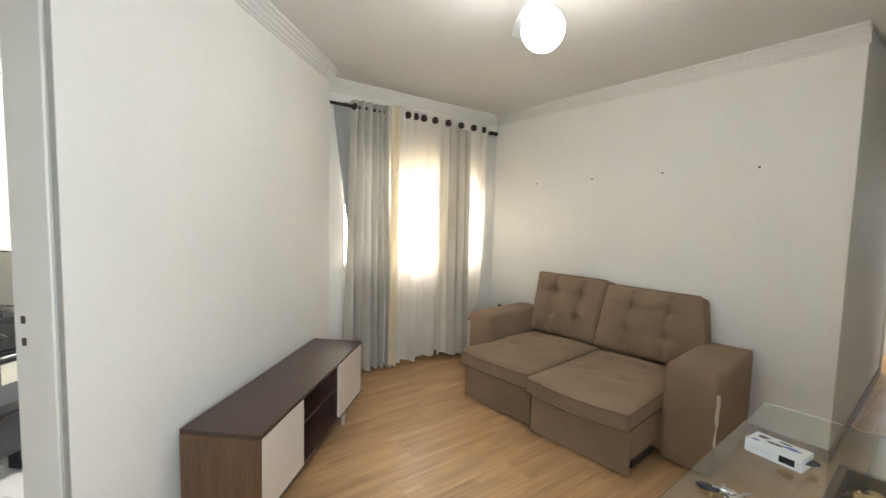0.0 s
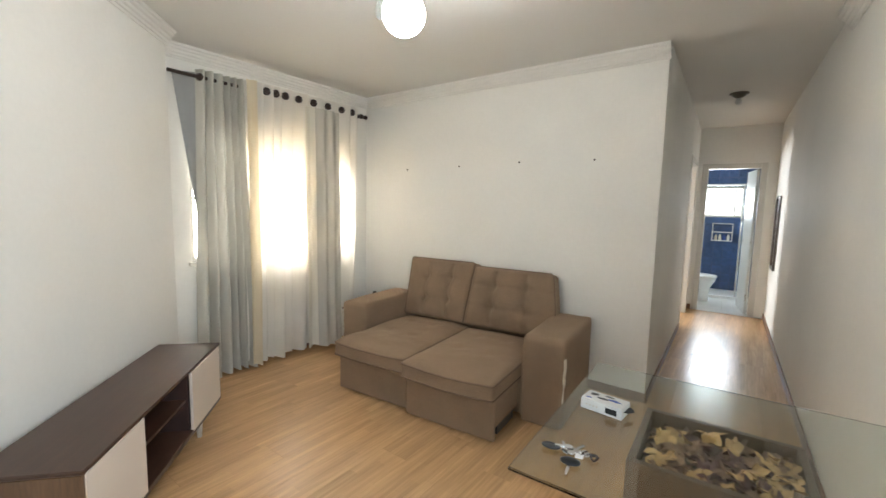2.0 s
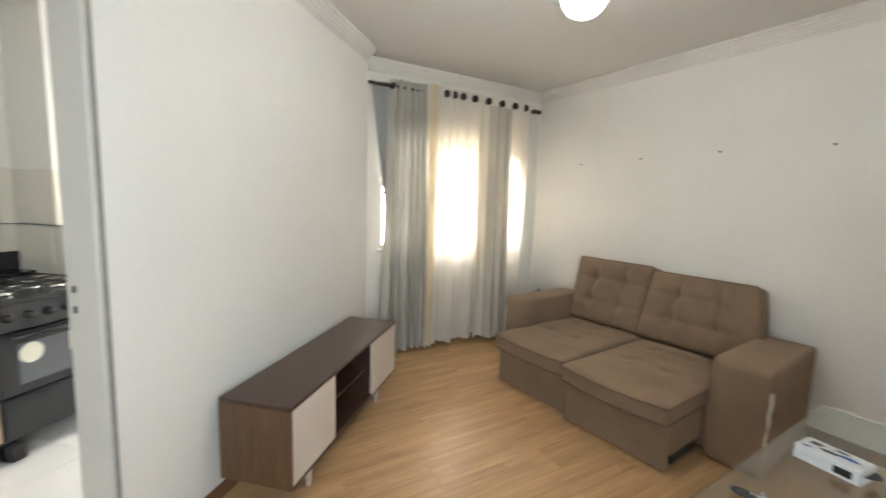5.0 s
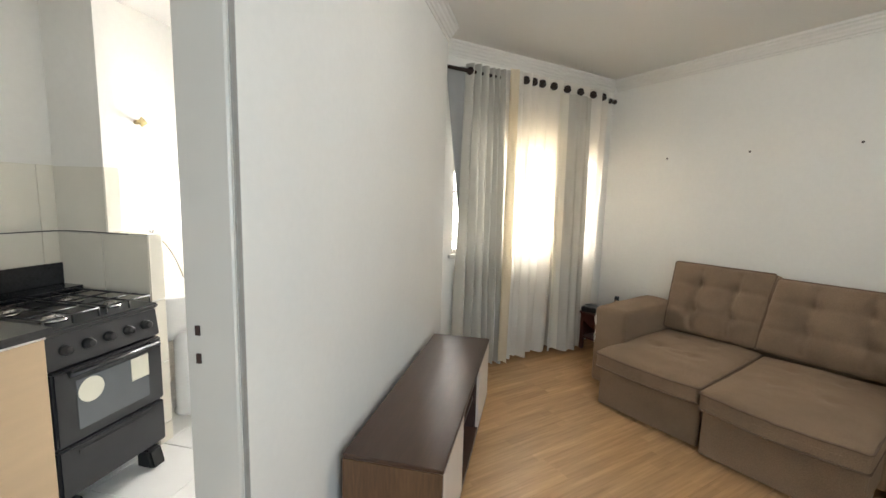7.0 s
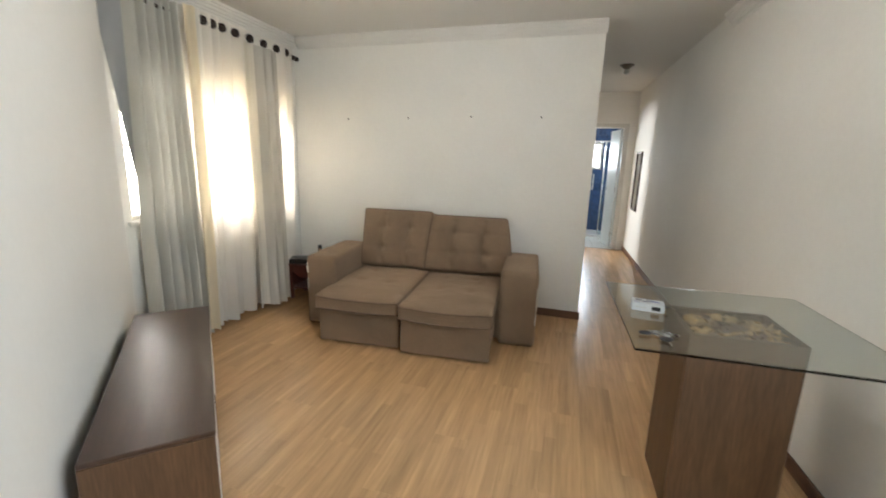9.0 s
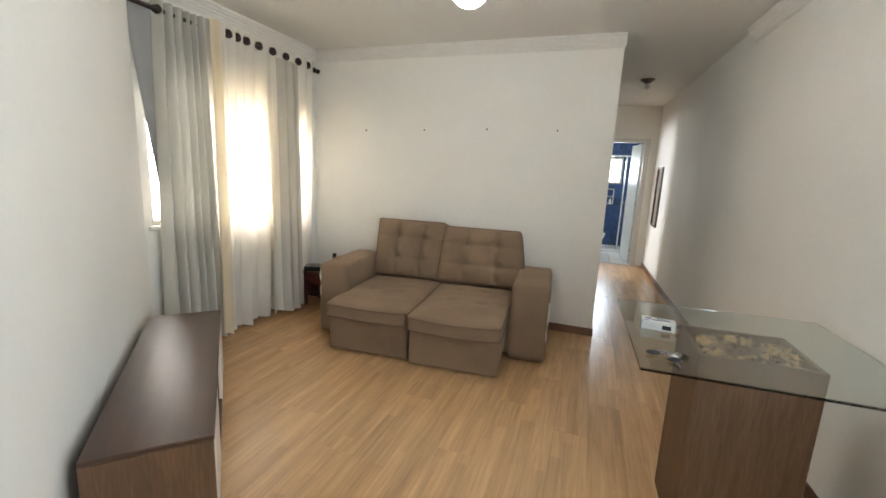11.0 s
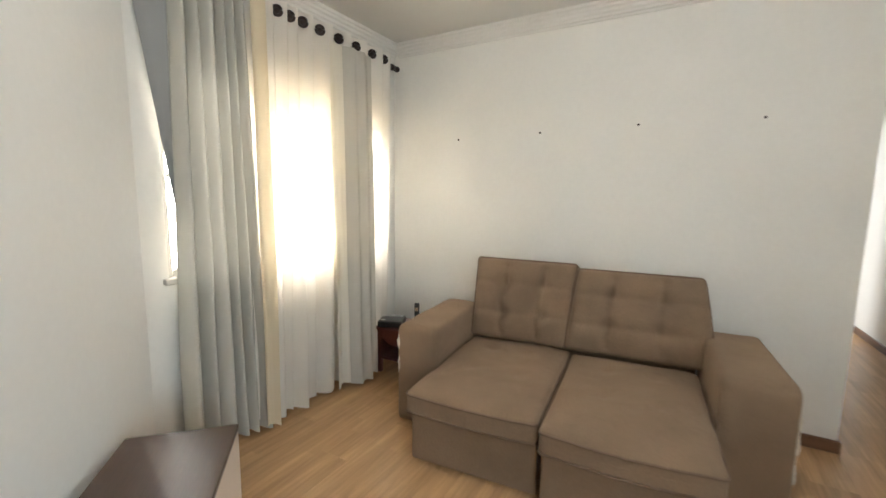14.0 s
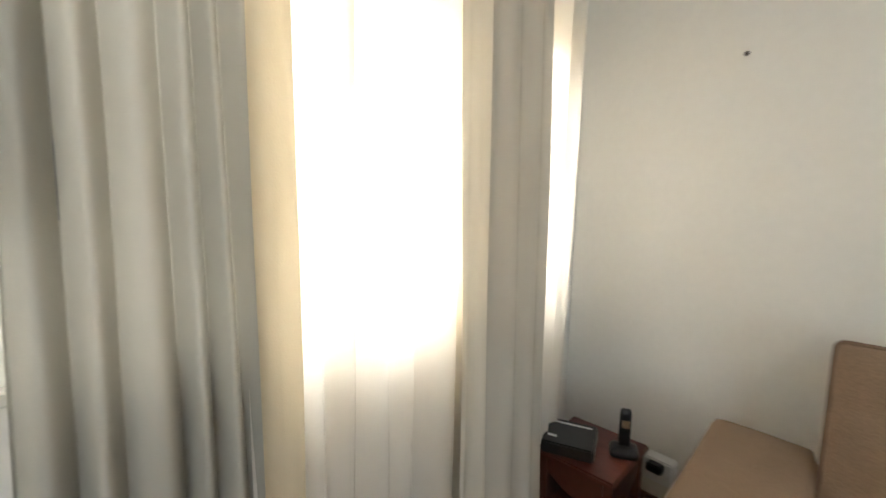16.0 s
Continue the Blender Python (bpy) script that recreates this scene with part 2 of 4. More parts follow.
SHEER = cloth("sheer_voile", (0.82, 0.785, 0.72), 0.015, 0.36)
ACRYLIC = cloth("clear_blue_acrylic", (0.72, 0.86, 0.9), 0.8, 0.4)
HEM = cloth("sheer_hem", (0.8, 0.77, 0.7), 0.0, 0.4)
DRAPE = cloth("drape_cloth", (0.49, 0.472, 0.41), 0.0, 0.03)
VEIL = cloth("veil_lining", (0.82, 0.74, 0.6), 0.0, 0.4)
DRAPE_SHADED = cloth("drape_cloth_shaded", (0.33, 0.33, 0.32), 0.0, 0.0)
FOLD_SHADED = cloth("fold_cloth_shaded", (0.56, 0.53, 0.46), 0.0, 0.1)
FOLD_LIT = cloth("cream_lining", (0.78, 0.74, 0.64), 0.0, 0.2)
GLOW_CLOTH = cloth("warm_lining", (0.78, 0.68, 0.5), 0.0, 0.34)


def tube(bm, pts, r, closed=False, seg=8):
    """A round cord along pts."""
    pts = [Vector(p) for p in pts]
    n = len(pts)
    rings = []
    for i, p in enumerate(pts):
        a = pts[i - 1] if (i or closed) else p
        b = pts[(i + 1) % n] if (i < n - 1 or closed) else p
        q = (b - a).to_track_quat("Z", "Y").to_matrix()
        rings.append([bm.verts.new(p + q @ Vector((r * math.cos(k * math.tau / seg), r * math.sin(k * math.tau / seg), 0))) for k in range(seg)])
    for i in range(n if closed else n - 1):
        A, B = rings[i], rings[(i + 1) % n]
        for k in range(seg):
            bm.faces.new((A[k], A[(k + 1) % seg], B[(k + 1) % seg], B[k]))
    if not closed:
        bm.faces.new(rings[0])
        bm.faces.new(rings[-1])


def cushion(sx, sy, sz, r, bulge=0.0, tufts=(), depth=0.02, spread=0.05, crease=0.0, cuts=22, seed=0):
    """A stuffed block from (0,0,0) to (sx,sy,sz), rounded, bulging on its top, with button tufts (x, y)."""
    bm = bmesh.new()
    bmesh.ops.create_cube(bm, size=2)
    bmesh.ops.subdivide_edges(bm, edges=bm.edges[:], cuts=cuts, use_grid_fill=True)
    half = Vector((sx / 2, sy / 2, sz / 2))
    rng = noise
    for v in bm.verts:
        p = v.co.copy()
        full = Vector((p.x * half.x, p.y * half.y, p.z * half.z))
        q = Vector([max(-(h - r), min(h - r, c)) for c, h in zip(full, half)])
        dd = full - q
        pos = q + dd.normalized() * r if dd.length > 1e-6 else full
        if p.z > -0.2:
            w = max(0.0, p.z)
            pos.z += bulge * (1 - p.x ** 4) * (1 - p.y ** 4) * w
            for tx, ty in tufts:
                d2 = ((pos.x + half.x - tx) / spread) ** 2 + ((pos.y + half.y - ty) / spread) ** 2
                pos.z -= depth * math.exp(-d2) * w
                if crease:
                    for ux, uy in tufts:
                        if abs(ux - tx) < 1e-6 and uy > ty:
                            yy = pos.y + half.y
                            if ty <= yy <= uy:
                                pos.z -= crease * math.exp(-((pos.x + half.x - tx) / (spread * 0.55)) ** 2) * w
            pos.z += 0.006 * rng.noise(Vector((pos.x * 6 + seed, pos.y * 6, seed))) * w
        v.co = pos + half
    return bm


def box_loop(x0, y0, x1, y1, z, r=0.03, k=4):
    pts = []
    for cx, cy, a0 in ((x1 - r, y1 - r, 0), (x0 + r, y1 - r, 90), (x0 + r, y0 + r, 180), (x1 - r, y0 + r, 270)):
        for i in range(k + 1):
            a = radians(a0 + 90 * i / k)
            pts.append((cx + r * math.cos(a), cy + r * math.sin(a), z))
    return pts


def lathe(bm, profile, seg=24, m=None):
    """A turned shape from (radius, height) pairs."""
    rings = []
    for rr, zz in profile:
        rings.append([bm.verts.new((rr * math.cos(k * math.tau / seg), rr * math.sin(k * math.tau / seg), zz)) for k in range(seg)])
    for A, B in zip(rings, rings[1:]):
        for k in range(seg):
            bm.faces.new((A[k], A[(k + 1) % seg], B[(k + 1) % seg], B[k]))
    bm.faces.new(rings[0])
    bm.faces.new(rings[-1])
    if m is not None:
        bmesh.ops.transform(bm, matrix=m, verts=[v for ring in rings for v in ring])


# ---- structure ----
T = 0.14
WX0, WX1, WZ0, WZ1 = 1.53, 2.99, 0.97, 2.03   # living-room window
walls("wall_sofa", [(SOFA_X, 2.28, 0, SOFA_X + T, WIN_Y + T, CEIL)], WALL, "off-white painted plaster wall behind the sofa")
walls("wall_window", [(1.1, WIN_Y, 0, WX0, WIN_Y + T, CEIL), (WX1, WIN_Y, 0, SOFA_X, WIN_Y + T, CEIL),
                      (WX0, WIN_Y, 0, WX1, WIN_Y + T, WZ0), (WX0, WIN_Y, WZ1, WX1, WIN_Y + T, CEIL)], WALL, "white painted plaster wall with a curtained window")
DW, LEN = 0.135, 2.21
walls("wall_slanted", [(0, 0, 0, LEN, DW, CEIL), (-0.8, 0, 2.1, 0, DW, CEIL), (-2.4, 0, 0, -0.8, DW, CEIL)], WALL, "white painted slanted wall with the kitchen doorway", KITCHEN)
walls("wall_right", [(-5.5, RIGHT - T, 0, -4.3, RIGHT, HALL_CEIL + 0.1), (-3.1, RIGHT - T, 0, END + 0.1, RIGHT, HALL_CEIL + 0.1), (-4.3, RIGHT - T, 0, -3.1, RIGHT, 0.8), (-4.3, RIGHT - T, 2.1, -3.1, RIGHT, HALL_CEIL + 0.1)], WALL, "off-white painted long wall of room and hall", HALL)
walls("wall_west", [(-1.94, 0.6, 0, -1.8, 2.2, CEIL)], WALL, "plain white painted wall behind the walker")
walls("wall_hall", [(T, 0, 0, 2.62, T, HALL_CEIL), (2.62, 0, 2.1, 3.5, T, HALL_CEIL), (3.5, 0, 0, END, T, HALL_CEIL)], WALL, "off-white painted hall wall with a bedroom doorway", HALL)
BD0, BD1 = -0.76, -0.125   # bathroom doorway
walls("wall_hall_end", [(END, RIGHT, 0, END + 0.1, BD0, HALL_CEIL), (END, BD1, 0, END + 0.1, 0.9, HALL_CEIL), (END, BD0, 2.09, END + 0.1, BD1, HALL_CEIL)], WALL, "off-white painted end wall of the hall with the bathroom doorway", HALL)
walls("wall_bedroom", [(T, 3.4, 0, 2.3, 3.5, 2.7), (3.7, 3.4, 0, 5.0, 3.5, 2.7), (2.3, 3.4, 0, 3.7, 3.5, 0.9), (2.3, 3.4, 2.1, 3.7, 3.5, 2.7), (5.0, 0.9, 0, 5.1, 3.5, 2.7), (END, 0.9, 0, 5.0, 1.0, 2.7)], WALL, "plain white painted bedroom walls", HALL)
walls("ceiling", [(-2.6, 0.6, CEIL, SOFA_X, WIN_Y + T, CEIL + 0.12)], CEILING, "plain off-white plaster living room ceiling")
walls("ceiling_hall", [(0, -1.2, HALL_CEIL, 6.5, 3.5, HALL_CEIL + 0.1)], CEILING, "plain off-white hall ceiling", HALL)
for o in ("ceiling", "ceiling_hall"):
    bpy.data.objects[o]["category"] = "ceiling"
floor = tagged(new("floor", finish("floor", bbox(-2.0, 0.9, -0.1, 7.35, 5.9, -0.012), FLOOR)), "warm oak laminate floor of long planks", "floor", "", "structure")
walls("floor_bathroom", [(END, -1.1, -0.1, 6.3, 0.9, -0.008)], GROUT, "pale tiled bathroom floor", HALL)["category"] = "floor"

# cornice along the living-room walls
PROFILE = [(0, -0.128), (0.008, -0.125), (0.014, -0.108), (0.026, -0.103), (0.032, -0.086), (0.046, -0.075), (0.052, -0.056), (0.068, -0.044), (0.074, -0.028), (0.09, -0.02), (0.094, -0.004), (0.094, 0.002), (0, 0.002)]


def cornice(m, length):
    """Plaster moulding along +x of m, its room side towards -y."""
    bm = bmesh.new()
    ends = [[bm.verts.new((x, -0.8 * d, CEIL + (0.78 * z if z < 0 else z))) for d, z in PROFILE] for x in (0, length)]
    for k in range(len(PROFILE)):
        kk = (k + 1) % len(PROFILE)
        bm.faces.new((ends[0][k], ends[0][kk], ends[1][kk], ends[1][k]))
    bm.faces.new(ends[0])
    bm.faces.new(ends[1])
    return solid("cornice", bm, CORNICE, "white stepped plaster cornice under the ceiling", "cornice", m, "structure")


cornice(KITCHEN @ pose(-2.2, -0.001, 0), LEN + 2.2 + 0.0)
cornice(pose(1.2, WIN_Y - 0.001, 0), SOFA_X - 1.2)
cornice(pose(SOFA_X - 0.001, WIN_Y - 0.05, 0, 0, 0, -90), WIN_Y - 0.05 - 2.27)
cornice(HALL @ pose(0.0, RIGHT + 0.001, 0, 0, 0, 180), 5.3)


def baseboard(m, length):
    bm = bbox(0, -0.014, 0, length, 0, 0.075, 0.004, 1)
    return solid("baseboard", bm, BASE, "brown wood-look baseboard along the wall", "baseboard", m, "structure")


baseboard(KITCHEN @ pose(0.07, -0.001, 0), LEN - 0.08)
baseboard(KITCHEN @ pose(-2.2, -0.001, 0), 1.33)
baseboard(pose(1.35, WIN_Y - 0.001, 0), SOFA_X - 1.37)
baseboard(pose(SOFA_X - 0.001, WIN_Y - 0.02, 0, 0, 0, -90), WIN_Y - 0.02 - 2.265)
baseboard(HALL @ pose(END - 0.01, RIGHT + 0.001, 0, 0, 0, 180), 9.2)
baseboard(HALL @ pose(0.0, -0.001, 0), 2.54)
baseboard(HALL @ pose(END - 0.001, 0.01, 0, 0, 0, -90), 0.06)


def casing(name, m, width, height, depth, label, face=0.06, lip=0.012, latch=False):
    """Door lining: jambs and head through the wall, with flat casings. x along the wall from 0 to width, y through it."""
    ob = tagged(new(name), label, "door frame", "", "structure")
    ob.matrix_world = m
    for x0, x1 in ((-face, 0.012), (width - 0.012, width + face)):
        part("jamb", bbox(x0, -lip, 0, x1, depth + lip, height + face, 0.004, 1), CASING, ob)
    part("head", bbox(0.012, -lip, height - 0.012, width - 0.012, depth + lip, height + face, 0.004, 1), CASING, ob)
    if latch:
        part("edge_bead", bbox(width + 0.001, -0.005, 0, width + 0.02, 0.0, height, 0.002, 1), GROOVE_SHADE, ob, "grey strip painted as the shade in the gap between frame and wall")
        for z in (1.11, 1.04):
            part("strike_hole", bbox(width - 0.016, depth - 0.04, z - 0.012, width - 0.0115, depth - 0.028, z + 0.012), DARK, ob, "dark block painted as a shaded latch hole in the jamb")
    return ob


casing("door_kitchen", KITCHEN @ pose(-0.8, 0, 0), 0.8, 2.1, DW, "off-white painted wooden kitchen door frame without a door", latch=True, face=0.0, lip=0.003)
casing("door_bathroom", HALL @ pose(END, BD1, 0, 0, 0, -90), BD1 - BD0, 2.09, 0.1, "off-white painted bathroom door frame")
casing("door_bedroom", HALL @ pose(2.62, 0, 0), 0.88, 2.1, T, "white painted bedroom door frame")

# living-room window
win = tagged(new("window_1"), "white metal sliding window behind the curtain", "window", "", "structure")
for x in (WX0, WX0 + 0.39, WX0 + 0.78, WX0 + 1.17, WX1 - 0.035):
    part("frame_bar", bbox(x, WIN_Y + 0.03, WZ0, x + 0.035, WIN_Y + 0.07, WZ1, 0.004, 1), CASING, win)
for z in (WZ0, WZ1 - 0.035):
    part("frame_bar", bbox(WX0 + 0.035, WIN_Y + 0.032, z, WX1 - 0.035, WIN_Y + 0.068, z + 0.035, 0.004, 1), CASING, win)
part("glazing_bar", bbox(WX0 + 0.035, WIN_Y + 0.04, 1.475, WX1 - 0.035, WIN_Y + 0.06, 1.495), METAL, win, "thin dark horizontal glazing bar")
part("window_sill", bbox(WX0 - 0.03, WIN_Y - 0.03, WZ0 - 0.03, WX1 + 0.03, WIN_Y + 0.03, WZ0 + 0.002, 0.005, 1), CASING, win)
pane = part("pane", bbox(WX0 + 0.035, WIN_Y + 0.048, WZ0 + 0.035, WX1 - 0.035, WIN_Y + 0.052, WZ1 - 0.035), PANE, win)
pane.visible_shadow = False
wwin = tagged(new("window_4"), "assumed white metal window out of view, added for fill light", "window", "", "structure")
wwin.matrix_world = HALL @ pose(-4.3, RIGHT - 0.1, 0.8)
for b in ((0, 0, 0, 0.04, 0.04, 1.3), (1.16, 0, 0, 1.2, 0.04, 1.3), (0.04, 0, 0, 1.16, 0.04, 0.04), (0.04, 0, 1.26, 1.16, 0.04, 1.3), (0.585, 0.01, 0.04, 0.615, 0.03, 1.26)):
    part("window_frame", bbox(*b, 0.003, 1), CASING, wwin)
bm = bmesh.new()
box(bm, -2, 7.6, -1, 7, 7.65, 5)
solid("backdrop", bm, BACKDROP, "blown-out overcast sky outside the window", "sky", None, "structure")


# ---- sofa ----
SOFA_AT = pose(2.592, 2.641, 0) @ Matrix(((0.9965, -0.084, 0, 0), (0.084, 0.9965, 0, 0), (0, 0, 1, 0), (0, 0, 0, 1)))  # x towards the wall, y along the sofa
sofa = thing("sofa", SOFA_AT, "brown suede two-seat reclining sofa, seats pulled out, torn arms", "sofa")
for y0, aw in ((-0.025, 0.297), (1.675, 0.272)):
    bm = cushion(0.78, aw, 0.614, 0.032, 0.004, cuts=14, seed=y0)
    bmesh.ops.translate(bm, verts=bm.verts, vec=(0, y0, 0.006))
    arm = part("armrest", bm, SOFA, sofa, "", True)
    bm = bmesh.new()
    tube(bm, [(0.012, y0 + (0.004 if y0 > 1 else 0.293), 0.05 + 0.05 * i) for i in range(11)], 0.005)
    part("seam", bm, SOFA, arm)
    for fx in (0.06, 0.7):
        bm = bmesh.new()
        rod(bm, (fx, y0 + 0.13, 0), (fx, y0 + 0.13, 0.03), 0.025)
        part("foot", bm, BLACK, sofa)
random.seed(3)


def tear(side_y, x, z0, z1, parent, along_x=False):
    """Ragged strip of exposed padding where the cover is scratched open."""
    bm = bmesh.new()
    for i in range(54):
        z = z0 + (z1 - z0) * random.random()
        dx = random.uniform(-0.007, 0.007) + 0.011 * math.sin(z * 46)
        s = random.uniform(0.005, 0.014)
        r = bmesh.ops.create_icosphere(bm, subdivisions=1, radius=s)
        bmesh.ops.scale(bm, vec=(0.6, 0.4, random.uniform(1.0, 2.8)), verts=r["verts"])
        bmesh.ops.transform(bm, matrix=Matrix.Rotation(random.uniform(-0.5, 0.5), 4, "Y"), verts=r["verts"])
        bmesh.ops.translate(bm, vec=(x + dx, side_y + (random.uniform(-0.006, 0.006) if along_x else 0), z), verts=r["verts"])
    part("torn_padding", bm, FOAM, parent, "pale torn padding showing through the cover", True)


tear(-0.017, 0.012, 0.2, 0.49, sofa)
tear(-0.022, 0.022, 0.34, 0.5, sofa)
tear(1.93, 0.012, 0.3, 0.56, sofa, True)
part("seat_deck", bbox(0.02, 0.275, 0.05, 0.76, 1.672, 0.29, 0.01, 1), SOFA, sofa)
for y0, y1, x0, sd in ((0.288, 0.98, -0.415, 1.3), (0.994, 1.668, -0.365, 4.7)):
    w = y1 - y0
    part("front_board", bbox(x0 + 0.055, y0 + 0.01, 0.016, x0 + 0.08, y1 - 0.006, 0.325, 0.006, 2), SOFA, sofa)
    part("side_board", bbox(x0 + 0.06, y0 + 0.01, 0.1, 0.1, y0 + 0.03, 0.325, 0.006, 2), SOFA, sofa)
    part("side_board", bbox(x0 + 0.06, y1 - 0.034, 0.1, 0.1, y1 - 0.01, 0.325, 0.006, 2), SOFA, sofa)
    tufts = [(0.40, w * 0.33), (0.40, w * 0.67), (0.72, w * 0.33), (0.72, w * 0.67)]
    bm = cushion(0.985, w, 0.115, 0.022, 0.036, tufts, 0.018, 0.045, cuts=40, seed=sd)
    for v in bm.verts:   # the filling sags between the seams, and the front lip droops
        p = v.co
        if p.z > 0.06:
            p.z += 0.009 * noise.noise(Vector((p.x * 4, p.y * 4, sd))) + 0.004 * noise.noise(Vector((p.x * 13, p.y * 13, sd)))
        if p.x < 0.2:
            p.z -= (0.018 if sd < 3 else 0.012) * math.sin(math.pi * min(1.0, max(0.0, p.y / w))) * (1 - p.x / 0.2)
    bmesh.ops.translate(bm, verts=bm.verts, vec=(x0, y0, 0.295))
    seat = part("seat_cushion", bm, SOFA, sofa, "", True)
    bm = bmesh.new()
    for z, rr in ((0.396, 0.006), (0.304, 0.0055)):
        loop = []
        corner = [Vector(q) for q in box_loop(x0 - 0.002, y0 + 0.002, x0 + 0.98, y1 - 0.002, z, 0.02)]
        for i, q in enumerate(corner):
            nxt = corner[(i + 1) % len(corner)]
            steps = max(1, int((nxt - q).length / 0.035))
            loop += [q.lerp(nxt, k / steps) for k in range(steps)]
        for q in loop:
            if q.x < x0 + 0.2:
                q.z -= (0.018 if sd < 3 else 0.012) * math.sin(math.pi * min(1.0, max(0.0, (q.y - y0) / w))) * (1 - (q.x - x0) / 0.2)
            q.z += 0.003 * noise.noise(q * 25)
        tube(bm, loop, rr, True)
    part("piping", bm, PIPING, seat, "dark brown edge piping and seam lines", True)
for y0, y1, h, sd in ((0.282, 0.978, 0.522, 8.1), (0.985, 1.672, 0.548, 2.9)):
    w = y1 - y0
    tx = [(h * a, w * b) for a in (0.34, 0.7) for b in (0.31, 0.69)]

    def sway(p):
        """The cushion by the near arm spreads over its neighbour and the arm; the other gives way to it."""
        low = max(0.0, 1 - p.x / h)
        if sd > 5:
            return 0.055 * low ** 0.7 * max(0.0, p.y / w - 0.55) / 0.45 - 0.085 * low ** 0.8 * max(0.0, 1 - p.y / 0.3)
        return 0.05 * low ** 0.7 * max(0.0, 1 - p.y / (0.45 * w))
    bm = cushion(h, w, 0.17, 0.022, 0.05, tx, 0.04, 0.042, cuts=44, seed=sd)
    for v in bm.verts:   # upright creases through the buttons, and slack wrinkles at the seams
        p = v.co
        if p.z > 0.1:
            for yy in (w * 0.31, w * 0.69):
                p.z -= 0.022 * math.exp(-((p.y - yy - 0.01 * math.sin(9 * p.x)) / 0.02) ** 2) * max(0.0, min(1.0, 8 * (0.84 - abs(p.x / h - 0.5) * 2 + 0.1)))
            for xx in (h * 0.34, h * 0.7):
                p.z -= 0.006 * math.exp(-((p.x - xx) / 0.02) ** 2)
            p.z += 0.005 * noise.noise(Vector((p.x * 11, p.y * 5, sd)))
        p.y += sway(p)
    # stand it up: its x becomes height, its top faces the room, leaning back a little
    m = pose(0.712, y0, 0.398) @ Matrix.Rotation(radians(13), 4, "Y") @ Matrix(((0, 0, -1, 0), (0, 1, 0, 0), (1, 0, 0, 0), (0, 0, 0, 1)))
    bmesh.ops.transform(bm, matrix=m, verts=bm.verts)
    back = part("back_cushion", bm, SOFA, sofa, "", True)
    loop = []
    for q in box_loop(0.006, 0.004, h - 0.001, w - 0.001, 0.155, 0.02, 5):
        loop.append(Vector(q))
    fine = []
    for i, q in enumerate(loop):
        nxt = loop[(i + 1) % len(loop)]
        steps = max(1, int((nxt - q).length / 0.03))
        fine += [q.lerp(nxt, k / steps) for k in range(steps)]
    bm = bmesh.new()
    tube(bm, [m @ (q + Vector((0, sway(q), 0.004 * noise.noise(q * 30)))) for q in fine], 0.0065, True)
    part("piping", bm, PIPING, back, "dark brown edge piping and seam lines", True)
part("back_frame", bbox(0.71, 0.28, 0.05, 0.785, 1.67, 0.62, 0.02, 2), SOFA, sofa)
part("hinge_bracket", bbox(-0.28, 0.31, 0.03, -0.02, 0.34, 0.09), BLACK, sofa, "dark metal slide under the seat")

# ---- tv stand ----
tv = thing("tv_stand", KITCHEN @ pose(0.436, -0.416, 0), "low dark walnut media console with cream sliding doors, on peg legs", "tv stand")
W, D, Z0, Z1 = 1.364, 0.366, 0.145, 0.535
part("top", bbox(0, -0.003, Z1 - 0.018, W, D, Z1, 0.003, 1), WALNUT, tv)
part("side_panel", bbox(0, 0.0, Z0, 0.018, D, Z1 - 0.019, 0.002, 1), RUSTIC, tv)
part("side_panel", bbox(W - 0.018, 0.0, Z0, W, D, Z1 - 0.019, 0.002, 1), RUSTIC, tv)
part("bottom_panel", bbox(0.019, 0.0, Z0, W - 0.019, D, Z0 + 0.03, 0.002, 1), WALNUT, tv)
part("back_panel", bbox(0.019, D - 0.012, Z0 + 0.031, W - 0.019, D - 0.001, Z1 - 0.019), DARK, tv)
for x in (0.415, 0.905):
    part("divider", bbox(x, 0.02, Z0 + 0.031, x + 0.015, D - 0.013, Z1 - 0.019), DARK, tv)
part("shelf", bbox(0.431, 0.03, 0.345, 0.904, D - 0.013, 0.36), WALNUT, tv)
for x0, x1 in ((0.012, 0.408), (0.915, 1.352)):
    part("sliding_door", bbox(x0, -0.002, Z0 + 0.02, x1, 0.014, Z1 - 0.021, 0.002, 1), CREAM, tv, "cream laminate sliding door")
for x in (0.24, 1.15):
    for y in (0.06, D - 0.06):
        bm = bmesh.new()
        rod(bm, (x, y, 0), (x, y, Z0), 0.013, 0.022, 18)
        part("leg", bm, CREAM, tv, "cream tapered peg leg", True)

# ---- glass table with leaf display ----
table = thing("dining_table", HALL @ pose(-2.485, -0.905, 0), "glass-topped table on a rustic wooden box pedestal", "table")
TX, TY, TZ = 0.887, 0.893, 0.822
table_glass = part("glass_top", bbox(0, 0, TZ - 0.01, TX, TY, TZ, 0.0025, 2), GLASS, table, "clear greenish glass tabletop")
table_glass.visible_shadow = False
px0, px1, py0, py1 = 0.225, 0.585, 0.25, 0.655
for nm, b in (("pedestal_panel", (px0, py0, 0.0, px0 + 0.02, py1, TZ - 0.012)), ("pedestal_panel", (px1 - 0.02, py0, 0.0, px1, py1, TZ - 0.012)),
              ("pedestal_panel", (px0 + 0.021, py0, 0.0, px1 - 0.021, py0 + 0.02, TZ - 0.012)), ("pedestal_panel", (px0 + 0.021, py1 - 0.02, 0.0, px1 - 0.021, py1, TZ - 0.012))):
    part(nm, bbox(*b, 0.002, 1), RUSTIC, table)
